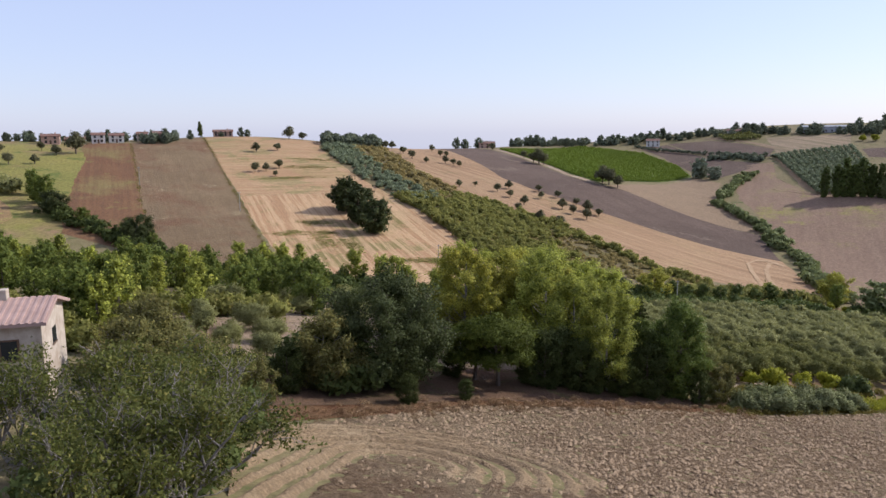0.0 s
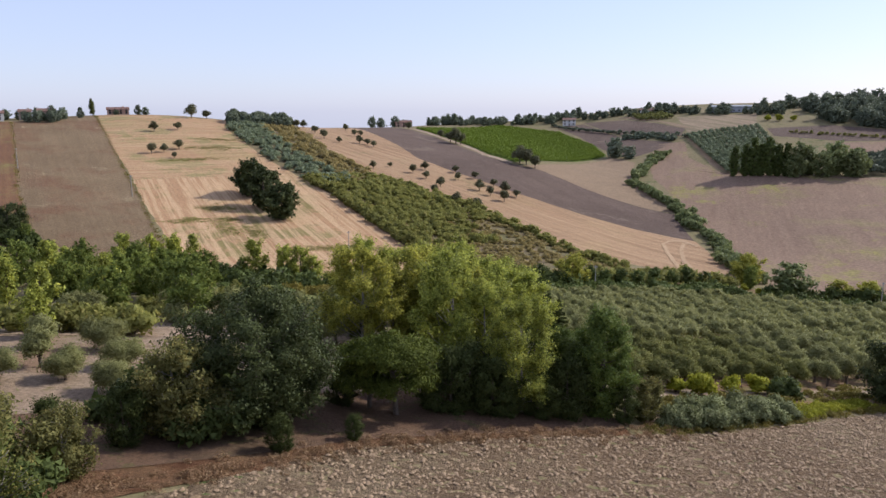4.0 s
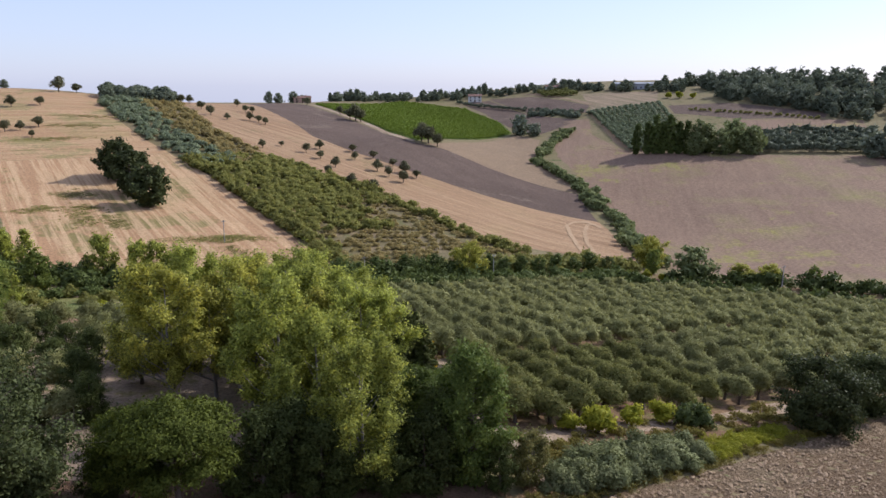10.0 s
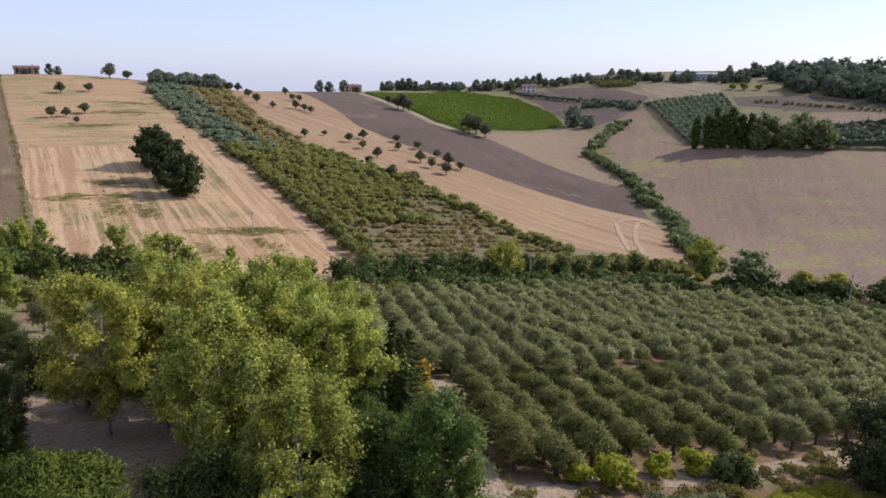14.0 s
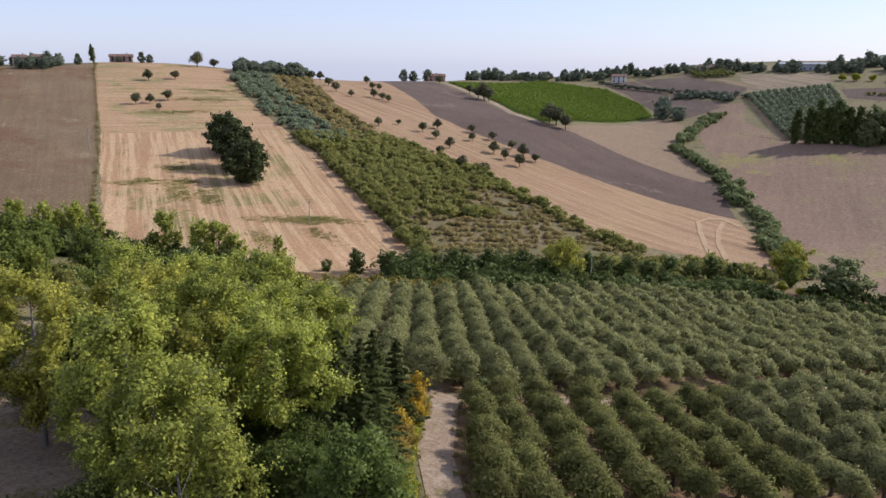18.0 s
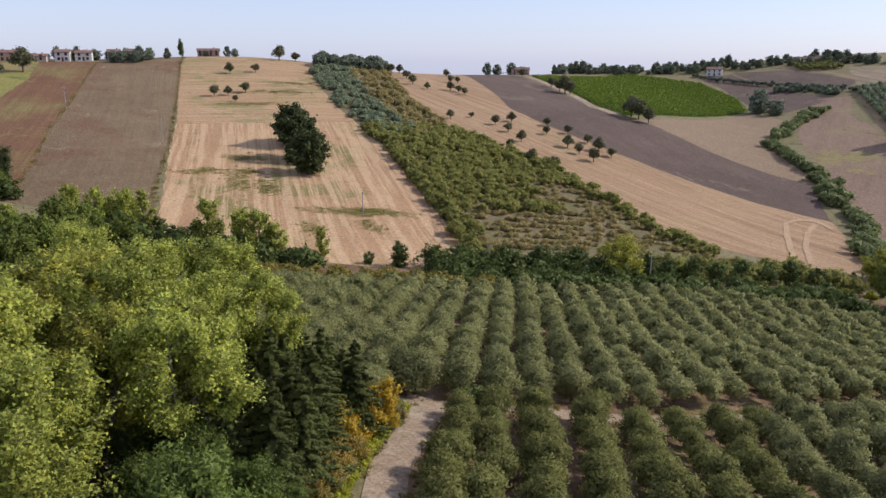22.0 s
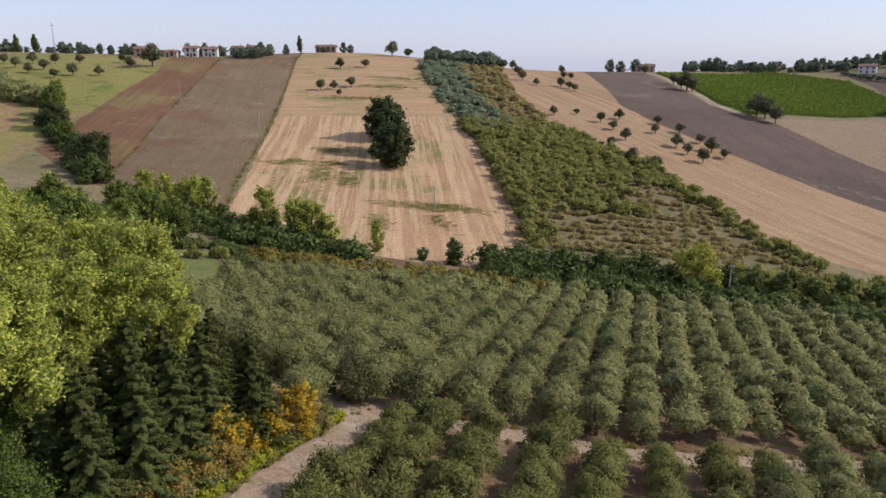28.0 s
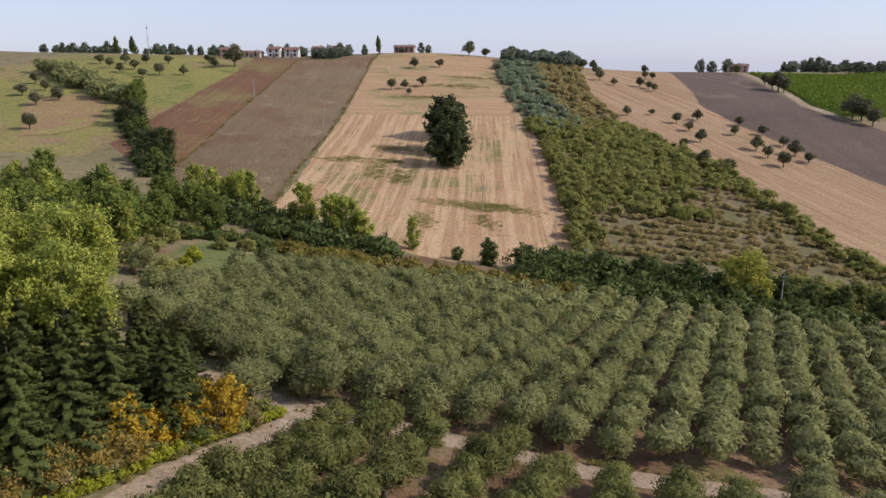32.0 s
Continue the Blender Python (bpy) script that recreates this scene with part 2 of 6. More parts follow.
M_LAWN = soil("green_lawn", (0.155, 0.175, 0.05), (0.20, 0.19, 0.062), (0.24, 0.195, 0.075), 0.55, grain=2.0, broad=0.07, weeds=(0.105, 0.135, 0.035), weed_size=0.15, weed_at=0.55)
M_PALE_TRACK = soil("pale_pressed_stubble", (0.50, 0.345, 0.205), (0.44, 0.295, 0.17), grain=1.5, broad=0.1)
M_DRY_PATCH = soil("dry_brown_meadow", (0.30, 0.185, 0.095), (0.34, 0.235, 0.105), (0.26, 0.145, 0.08), 0.5, grain=0.9, broad=0.03, weeds=(0.30, 0.26, 0.08), weed_at=0.56)
M_RUST_GRASS = soil("rusty_dry_grass", (0.26, 0.125, 0.06), (0.31, 0.185, 0.095), (0.20, 0.09, 0.045), 0.5, grain=4.0, bump=0.9, broad=0.2)

M_BARK = plain("grey_bark", (0.16, 0.125, 0.095), (0.08, 0.06, 0.045), 6.0, 0.9, 0.6)
M_TWIG = plain("bare_grey_twigs", (0.30, 0.265, 0.235), (0.18, 0.155, 0.135), 8.0, 0.9, 0.4)
L_POPLAR = foliage("poplar_leaves", (0.090, 0.110, 0.025), (0.500, 0.520, 0.097), (0.585, 0.535, 0.077), 0.18, 0.42, 0.55)
L_POPLAR_Y = foliage("yellowing_poplar_leaves", (0.113, 0.117, 0.027), (0.530, 0.505, 0.088), (0.615, 0.508, 0.068), 0.24, 0.42, 0.55)
L_GREEN = foliage("broad_green_leaves", (0.082, 0.112, 0.024), (0.205, 0.240, 0.050), (0.31, 0.285, 0.05), 0.12, 0.40)
L_OAK = foliage("dark_oak_leaves", (0.042, 0.052, 0.018), (0.092, 0.108, 0.036), None, 0.1, 0.28, 0.55)
L_LAUREL = foliage("dark_glossy_leaves", (0.066, 0.088, 0.026), (0.125, 0.152, 0.040), None, 0.1, 0.30, 0.6)
L_PINE = foliage("pine_needles", (0.058, 0.075, 0.013), (0.150, 0.175, 0.026), None, 0.1, 0.25)
L_FIR = foliage("fir_needles", (0.042, 0.056, 0.017), (0.128, 0.142, 0.036), (0.19, 0.155, 0.036), 0.12, 0.2, 0.75)
L_OLIVE = foliage("olive_leaves", (0.175, 0.182, 0.065), (0.298, 0.290, 0.119), (0.293, 0.265, 0.071), 0.14, 0.40)
L_OLIVE_G = foliage("green_olive_leaves", (0.130, 0.139, 0.037), (0.227, 0.220, 0.072), (0.270, 0.238, 0.051), 0.18, 0.40)
L_SILVER = foliage("silvery_leaves", (0.155, 0.185, 0.101), (0.258, 0.290, 0.169), None, 0.1, 0.3)
L_SHRUB = foliage("shrub_leaves", (0.175, 0.180, 0.050), (0.325, 0.312, 0.084), (0.37, 0.275, 0.09), 0.16, 0.46)
L_RUST = foliage("rusty_shrub_leaves", (0.235, 0.195, 0.080), (0.375, 0.300, 0.120), (0.40, 0.265, 0.11), 0.18, 0.45)
# far leaves: distance haze is put into the colour as a paler tone
L_FAR = foliage("haze_paled_far_leaves", (0.121, 0.143, 0.092), (0.193, 0.213, 0.139), None, 0.1, 0.3)
L_YELLOW = foliage("golden_leaves", (0.403, 0.252, 0.022), (0.627, 0.420, 0.045), (0.694, 0.540, 0.080), 0.2, 0.42)
L_OCHRE = foliage("ochre_shrub_leaves", (0.23, 0.165, 0.04), (0.42, 0.30, 0.075), (0.52, 0.36, 0.05), 0.25, 0.42)
L_WEED = foliage("field_weeds", (0.176, 0.169, 0.053), (0.297, 0.260, 0.084), None, 0.1, 0.3)
L_FRESH = foliage("fresh_green_leaves", (0.068, 0.100, 0.024), (0.158, 0.196, 0.040), None, 0.1, 0.36, 0.5)
# the laurel leaf colour taken darker, so the copse's shade is painted in
L_UNDER = foliage("undergrowth_leaves_shade_in_colour", (0.047, 0.060, 0.017), (0.098, 0.115, 0.030), None, 0.1, 0.28)
L_FRUIT = foliage("dull_fruit_tree_leaves", (0.095, 0.095, 0.048), (0.185, 0.175, 0.090), (0.22, 0.17, 0.08), 0.15, 0.3)
L_CREEK = foliage("grey_green_hedge_leaves", (0.120, 0.145, 0.055), (0.245, 0.270, 0.108), None, 0.1, 0.35)
L_ASH = foliage("dull_ash_leaves", (0.095, 0.095, 0.030), (0.225, 0.205, 0.066), (0.31, 0.235, 0.06), 0.2, 0.36)
L_VINE = foliage("vine_leaves", (0.120, 0.180, 0.021), (0.240, 0.307, 0.039), None, 0.1, 0.35)
L_LIME = foliage("yellow_green_leaves", (0.200, 0.218, 0.020), (0.380, 0.370, 0.036), (0.460, 0.399, 0.036), 0.2, 0.42)
L_BRAMBLE = foliage("bramble_leaves", (0.105, 0.120, 0.044), (0.250, 0.262, 0.118), None, 0.1, 0.28)
L_DRY = foliage("dry_leaves", (0.134, 0.120, 0.026), (0.263, 0.215, 0.051), (0.314, 0.210, 0.049), 0.2, 0.32)

L_RED_GRASS = foliage("rusty_grass_blades", (0.185, 0.105, 0.055), (0.33, 0.215, 0.12), (0.38, 0.29, 0.16), 0.25, 0.3)
L_ROBINIA = foliage("thin_robinia_leaves", (0.061, 0.079, 0.019), (0.182, 0.186, 0.047), (0.304, 0.236, 0.056), 0.14, 0.36)

M_WALL_WHITE = plain("white_plaster", (0.72, 0.69, 0.63), (0.60, 0.56, 0.50), 0.8)
M_WALL_STONE = plain("pale_brick_wall", (0.58, 0.50, 0.41), (0.36, 0.27, 0.20), 1.1)
M_WALL_PINK = plain("pink_plaster", (0.50, 0.32, 0.25), (0.42, 0.27, 0.20), 0.8)
M_TILE = plain("faded_roof_tile", (0.50, 0.34, 0.285), (0.36, 0.24, 0.20), 1.1, 0.9, 0.3)
M_TILE_DARK = plain("brown_roof_tile", (0.24, 0.13, 0.095), (0.18, 0.10, 0.075), 2.2, 0.9, 0.3)
M_GLASS = plain("dark_window_pane", (0.03, 0.035, 0.04), None, 2.0, 0.15, 0.0)
M_WOOD = plain("weathered_wood", (0.15, 0.085, 0.05), None, 4.0)
M_POLE = plain("concrete_pole", (0.42, 0.40, 0.36), None, 2.0)
M_METAL = plain("galvanised_metal", (0.45, 0.46, 0.47), None, 3.0, 0.5, 0.0, 0.6)
M_STONE = plain("white_stone", (0.58, 0.54, 0.47), (0.45, 0.41, 0.36), 2.0)
M_SHEET = plain("grey_shed_roof", (0.42, 0.43, 0.45), None, 1.0, 0.6)


# ---------------------------------------------------------------- mesh helpers
def mesh_of(name, verts, faces, mat, smooth=False, normals=None):
    """A mesh from arrays: faces is an (n, 3) or (n, 4) array."""
    verts, faces = np.asarray(verts, np.float32), np.asarray(faces, np.int32)
    me = bpy.data.meshes.new(name)
    n, k = faces.shape
    me.vertices.add(len(verts))
    me.vertices.foreach_set("co", verts.ravel())
    me.loops.add(n * k)
    me.loops.foreach_set("vertex_index", faces.ravel())
    me.polygons.add(n)
    me.polygons.foreach_set("loop_start", np.arange(0, n * k, k, dtype=np.int32))
    if smooth:
        me.polygons.foreach_set("use_smooth", np.ones(n, bool))
    me.update(calc_edges=True)
    me.materials.append(mat)
    if normals is not None:
        me.normals_split_custom_set_from_vertices(np.asarray(normals, np.float32))
    return me


def child(name, data, parent, label=""):
    ob = new(name, data)
    ob.parent = parent
    return tagged(ob, label)


def part(name, bm, mat, parent, label=""):
    me = bpy.data.meshes.new(name)
    bm.to_mesh(me)
    bm.free()
    me.materials.append(mat)
    return child(name, me, parent, label)


def box(bm, x0, x1, y0, y1, z0, z1, bevel=0.0):
    made = bmesh.ops.create_cube(bm, size=1.0, matrix=Matrix.Translation(((x0 + x1) / 2, (y0 + y1) / 2, (z0 + z1) / 2)) @ Matrix.Diagonal((x1 - x0, y1 - y0, z1 - z0, 1)))
    if bevel:
        edges = {e for v in made["verts"] for e in v.link_edges}
        bmesh.ops.bevel(bm, geom=list(edges), offset=bevel, segments=1, affect="EDGES")
    return bm


def boxed(*sizes, bevel=0.0):
    return box(bmesh.new(), *sizes, bevel=bevel)


def joined(pieces):
    """Several (verts, faces) as one."""
    verts, faces, n = [], [], 0
    for v, f in pieces:
        verts.append(v)
        faces.append(np.asarray(f) + n)
        n += len(v)
    return np.concatenate(verts), np.concatenate(faces)


def tube(points, radii, sides=6):
    """A tapered limb along points, as (verts, quads)."""
    points, radii = np.asarray(points, float), np.asarray(radii, float)
    way = np.gradient(points, axis=0)
    way /= np.linalg.norm(way, axis=1)[:, None] + 1e-9
    ref = np.where(np.abs(way[:, 2:3]) > 0.9, np.array([[1.0, 0, 0]]), np.array([[0, 0, 1.0]]))
    a = np.cross(way, ref)
    a /= np.linalg.norm(a, axis=1)[:, None]
    b = np.cross(way, a)
    turn = np.linspace(0, 2 * np.pi, sides, endpoint=False)
    ring = np.cos(turn)[None, :, None] * a[:, None] + np.sin(turn)[None, :, None] * b[:, None]
    verts = (points[:, None] + ring * radii[:, None, None]).reshape(-1, 3)
    i, j = np.meshgrid(np.arange(len(points) - 1), np.arange(sides), indexing="ij")
    k = (j + 1) % sides
    faces = np.stack([i * sides + j, i * sides + k, (i + 1) * sides + k, (i + 1) * sides + j], -1).reshape(-1, 4)
    return verts, faces


def leaves(centres, outward, sizes, rng, flat=0.45, long=1.5, even=0.75):
    """One small blade a centre, turned mostly outward, as (verts, quads, normals): the blades of a crown share its round shading."""
    n = len(centres)
    outward = outward / (np.linalg.norm(outward, axis=1)[:, None] + 1e-9)
    normal = outward * flat + rng.normal(size=(n, 3)) * 0.55 + np.array([0, 0, 0.25])
    normal /= np.linalg.norm(normal, axis=1)[:, None] + 1e-9
    normal *= np.where((normal * outward).sum(1) < 0, -1, 1)[:, None]
    side = np.cross(normal, rng.normal(size=(n, 3)))
    side /= np.linalg.norm(side, axis=1)[:, None] + 1e-9
    other = np.cross(normal, side)
    s = sizes[:, None]
    a, b = side * s * 0.5 * long, other * s * 0.5
    verts = np.stack([centres - a * 0.45 + b * 1.1, centres - a * 0.8 - b, centres + a * 1.25], 1).reshape(-1, 3)
    shown = outward * even + normal * (1.3 - even) + np.array([0, 0, 0.12])
    shown /= np.linalg.norm(shown, axis=1)[:, None] + 1e-9
    return verts, np.arange(3 * n).reshape(n, 3), np.repeat(shown, 3, 0)


def ball(rng, n):
    d = rng.normal(size=(n, 3))
    return d / (np.linalg.norm(d, axis=1)[:, None] + 1e-9)


def clump_leaves(clumps, count, size, rng, low=0.55, flat=0.45, sprays=13, spread=0.26, long=1.5, even=0.62):
    """Leaves in many small sprays over the outer shells of (centre, radii) clumps, fewer beneath."""
    centre = np.array([c for c, _ in clumps], float)
    radii = np.array([r for _, r in clumps], float)
    weight = radii.prod(1) ** (2 / 3)
    own = np.repeat(np.arange(len(clumps)), sprays)
    d = ball(rng, len(own))
    d[:, 2] = np.where(d[:, 2] < -0.4, -d[:, 2] * 0.6, d[:, 2])
    d /= np.linalg.norm(d, axis=1)[:, None]
    reach = low + (1.0 - low) * rng.random(len(own)) ** 0.6 + np.where(rng.random(len(own)) < 0.2, 0.3 * rng.random(len(own)), 0)
    tip = centre[own] + d * radii[own] * reach[:, None]
    share = weight[own] * (0.4 + 1.2 * rng.random(len(own)))
    pick = rng.choice(len(own), count, p=share / share.sum())
    off = rng.normal(size=(count, 3)) * radii[own[pick]] * spread * np.array([1, 1, 0.8])
    at = tip[pick] + off
    middle = (centre * weight[:, None]).sum(0) / weight.sum() - np.array([0, 0, 0.15 * np.ptp(centre[:, 2])])
    crown = at - middle
    crown /= np.linalg.norm(crown, axis=1)[:, None] + 1e-9
    near = off / (np.linalg.norm(off, axis=1)[:, None] + 1e-9)
    return leaves(at, d[pick] * 0.5 + crown * 0.3 + near * 0.6, size * (0.55 + 0.9 * rng.random(count)), rng, flat, long, even)


def limbs(rng, top, spread, clumps, width, start=0.25, sides=6):
    """A trunk that leans a little, with a limb to each clump."""
    lean = rng.normal(size=2) * 0.03 * top
    trunk = np.array([[0, 0, -0.25], [lean[0] * 0.3, lean[1] * 0.3, top * 0.33], [lean[0] * 0.7, lean[1] * 0.7, top * 0.66], [lean[0], lean[1], top]])
    pieces = [tube(trunk, [width * 1.35, width, width * 0.7, width * 0.25], sides)]
    for c, r in clumps:
        h = min(top * 0.95, max(top * start, c[2] - np.hypot(c[0], c[1]) * 0.8 - 0.3 * r[2]))
        f = h / top
        root = np.array([lean[0] * f, lean[1] * f, h])
        c = np.array(c)
        mid = root * 0.5 + c * 0.5 + np.array([0, 0, -0.08 * top * rng.random()])
        pieces.append(tube([root, mid, c], [width * 0.5 * (1.1 - f), width * 0.3 * (1.1 - f) + 0.01, 0.012 + width * 0.06], 5))
    return joined(pieces)


# ---------------------------------------------------------------- plants
def spread_clumps(rng, n, r, z0, z1, size, egg=1.0):
    """Clump centres over an egg-shaped crown of radius r between z0 and z1."""
    out = []
    for i in range(n):
        f = (i + 0.5) / n
        z = z0 + (z1 - z0) * f
        girth = r * math.sqrt(max(0.05, 1 - (2 * (f ** egg) - 1) ** 2))
        a = i * 2.4 + rng.random() * 0.9
        q = girth * (0.45 + 0.45 * rng.random())
        s = size * (0.75 + 0.5 * rng.random())
        out.append(((q * math.cos(a), q * math.sin(a), z), (s, s, s * (0.75 + 0.3 * rng.random()))))
    return out


def make_round_tree(rng, h, r, n, leaf_n, leaf, base=0.25, size=None, width=None, egg=1.0, flat=0.45, spread=0.26):
    size = size or r * 0.48
    clumps = spread_clumps(rng, n, r, h * base + size * 0.5, h - size * 0.75, size, egg)
    wood = limbs(rng, h * 0.8, r, clumps, width or 0.03 * h)
    return wood, clump_leaves(clumps, leaf_n, leaf, rng, flat=flat, spread=spread)


def make_leafy(rng, h, r, boughs, twigs, leaf_n, leaf, base=0.2, rise=0.8, egg=1.0, spray=0.30, width=None, twig_wood=True, even=0.42, fill=1.0, long=1.5, inner=0.42):
    """A broad-leaved tree: boughs from the trunk to an uneven crown, twigs along each bough, a loose spray of leaves on each twig."""
    width = width or 0.022 * h
    lean = rng.normal(size=2) * 0.02 * h
    trunk = np.array([[0, 0, -0.3], [lean[0] * 0.3, lean[1] * 0.3, h * 0.3], [lean[0] * 0.7, lean[1] * 0.7, h * 0.62], [lean[0], lean[1], h * 0.9]])
    pieces = [tube(trunk, [width * 1.4, width, width * 0.65, width * 0.15], 6)]
    swell = rng.random(5) * 6.28
    roots, ways, crowns = [], [], []
    for i in range(boughs):
        f = (i + 0.5) / boughs
        a = i * 2.4 + rng.random() * 1.1
        z = h * (base + (0.98 - base) * f) + 0.05 * h * (rng.random() - 0.5)
        lump = 1 + 0.16 * math.sin(2 * a + swell[0] + 5 * f) + 0.12 * math.sin(3 * a + swell[1] - 7 * f)
        q = r * math.sqrt(max(0.05, 1 - (2 * f ** egg - 1) ** 2)) * lump * (0.5 + 0.5 * rng.random() ** 0.6)
        low = float(np.clip(z - q * rise - 0.3, h * base * 0.5, h * 0.86))
        root = np.array([lean[0] * low / h, lean[1] * low / h, low])
        out = np.array([math.cos(a), math.sin(a), 0.0])
        tip = out * q + np.array([0, 0, z])
        mid = (root + tip) / 2 + out * q * 0.10 - np.array([0, 0, 0.04 * h * rng.random()])
        w = width * 0.42 * (1.1 - low / h)
        pieces.append(tube([root, mid, tip], [w, w * 0.65, 0.012], 4))
        u = np.clip(np.linspace(inner, 1.0, twigs) + 0.06 * rng.normal(size=twigs), 0.25, 1.0)[:, None]
        at = root * (1 - u) ** 2 + 2 * mid * u * (1 - u) + tip * u ** 2
        way = ball(rng, twigs) * 0.9 + out * 0.45 + np.array([0, 0, 0.35])
        way *= (r * (0.13 + 0.20 * rng.random(twigs)))[:, None]
        roots.append(at)
        ways.append(way)
    roots, ways = np.concatenate(roots), np.concatenate(ways)
    if twig_wood:
        for p, w in zip(roots, ways):
            pieces.append(tube([p, p + w * 0.9], [0.022, 0.008], 3))
    share = (0.15 + rng.random(len(roots)) ** 1.5) * (rng.random(len(roots)) < fill)
    pick = rng.choice(len(roots), leaf_n, p=share / share.sum())
    u = rng.random(leaf_n) ** 0.75
    off = rng.normal(size=(leaf_n, 3)) * spray * np.array([1, 1, 0.75]) * (0.55 + 0.6 * u[:, None])
    at = roots[pick] + ways[pick] * u[:, None] + off
    at[:, 2] = np.maximum(at[:, 2], 0.15)
    crown = at - np.array([0, 0, h * 0.45])
    crown /= np.linalg.norm(crown, axis=1)[:, None] + 1e-9
    near = off / spray + ways[pick] / r
    near /= np.linalg.norm(near, axis=1)[:, None] + 1e-9
    return joined(pieces), leaves(at, near * 0.8 + crown * 0.45, leaf * (0.55 + 0.9 * rng.random(leaf_n)), rng, 0.4, long, even)


def make_fir(rng, h, r, leaf_n, leaf):
    """A fir: close tiers of boughs that droop and lift again at their tips, under a pointed leader."""
    tiers = int(h / 0.42)
    pieces, at, out = [tube([[0, 0, -0.25], [0, 0, h * 0.6], [0, 0, h]], [0.16, 0.09, 0.02], 6)], [], []
    for i in range(tiers):
        f = i / tiers
        z, reach = 0.45 + (h - 0.55) * f, r * (1 - f) ** 0.85 * (0.90 + 0.2 * rng.random()) + 0.08
        arms = max(4, int(8 * (1 - f) + 3))
        for k in range(arms):
            a = 2 * math.pi * k / arms + i * 1.1 + rng.random() * 0.5
            q, lift = reach * (0.80 + 0.32 * rng.random()), 0.12 * rng.normal()
            m = max(4, int(leaf_n / tiers / arms * (1.7 - 1.2 * f)))
            u = rng.random(m) ** 0.55
            side = (rng.random(m) - 0.5) * 0.55 * q * (1.1 - u)
            droop = 0.34 * q * u - 0.20 * q * u * u
            at.append(np.stack([np.cos(a) * q * u - np.sin(a) * side, np.sin(a) * q * u + np.cos(a) * side, z + lift - droop - 0.18 * np.abs(side) + 0.03 * rng.normal(size=m)], 1))
            out.append(np.tile([math.cos(a) * 0.8, math.sin(a) * 0.8, 0.6], (m, 1)))
            if f < 0.8 and i % 2:
                pieces.append(tube([[0, 0, z + lift], [math.cos(a) * q * 0.9, math.sin(a) * q * 0.9, z + lift - 0.12 * q]], [0.03, 0.01], 3))
    at, out = np.concatenate(at), np.concatenate(out)
    return joined(pieces), leaves(at, out, leaf * (0.6 + 0.7 * rng.random(len(at))), rng, 1.1, 2.6, 0.6)


def make_pine(rng, h, r, leaf_n, leaf):
    clumps = []
    for i in range(15):
        a, q = i * 2.4, r * math.sqrt((i + 0.5) / 15) * 0.85
        s = 0.95 + 0.4 * rng.random()
        clumps.append(((q * math.cos(a), q * math.sin(a), h - 0.8 - 0.26 * q - 0.5 * rng.random()), (s * 1.1, s * 1.1, s * 0.75)))
    for i in range(7):
        a = i * 0.9 + 0.3
        clumps.append(((r * 0.75 * math.cos(a), r * 0.75 * math.sin(a), h * 0.42 + 0.5 * rng.random()), (1.15, 1.15, 0.8)))
    return limbs(rng, h * 0.85, r, clumps, 0.2, 0.45), clump_leaves(clumps, leaf_n, leaf, rng, 0.5, 0.3, 16, 0.28, 2.2)


def make_cypress(rng, h, r, leaf_n, leaf):
    clumps = [((0.12 * rng.normal(), 0.12 * rng.normal(), h * (0.12 + 0.8 * f)), (r * math.sin(math.pi * (0.2 + 0.72 * f)) ** 0.8 + 0.1, r * math.sin(math.pi * (0.2 + 0.72 * f)) ** 0.8 + 0.1, h * 0.11)) for f in np.linspace(0, 1, 9)]
    return tube([[0, 0, -0.2], [0, 0, h * 0.9]], [0.16, 0.03], 6), clump_leaves(clumps, leaf_n, leaf, rng, 0.6, 0.7)


def make_olive(rng, h, r, leaf_n, leaf):
    clumps = []
    for i in range(9):
        a, q = i * 2.4 + rng.random(), r * (0.25 + 0.5 * rng.random())
        s = r * (0.42 + 0.18 * rng.random())
        clumps.append(((q * math.cos(a), q * math.sin(a), h * (0.42 + 0.36 * rng.random())), (s, s, s * (0.85 + 0.25 * rng.random()))))
    clumps.append(((0, 0, h * 0.72), (r * 0.55, r * 0.55, h * 0.26)))
    pieces = [tube([[0, 0, -0.2], [0.05, 0.03, 0.4], [0.02, 0.08, 0.85]], [0.26, 0.19, 0.17], 6)]
    for k in range(4):
        c = clumps[k][0]
        pieces.append(tube([[0.02, 0.06, 0.75], [c[0] * 0.5, c[1] * 0.5, h * 0.4], c], [0.11, 0.07, 0.02], 5))
    return joined(pieces), clump_leaves(clumps, leaf_n, leaf, rng, 0.45, 0.4, 18, 0.36, 2.9, 0.72)


def make_shrub(rng, h, r, leaf_n, leaf):
    clumps = []
    for i in range(12):
        a, q = i * 2.4 + rng.random(), r * (0.15 + 0.75 * rng.random())
        s = min(r, h) * (0.20 + 0.26 * rng.random())
        top = h * (1 - 0.45 * (q / r) ** 2)
        clumps.append(((q * math.cos(a), q * math.sin(a), max(s * 0.5, top * (0.35 + 0.5 * rng.random()))), (s, s, s * (0.8 + 0.5 * rng.random()))))
    clumps.append(((0, 0, h * 0.35), (r * 0.6, r * 0.6, h * 0.34)))
    stems = [tube([[0, 0, -0.15], [c[0] * 0.4, c[1] * 0.4, c[2] * 0.5], c], [0.06, 0.04, 0.012], 4) for c, _ in clumps[:7]]
    return joined(stems), clump_leaves(clumps, leaf_n, leaf, rng, 0.45, 0.4, 11, 0.34)


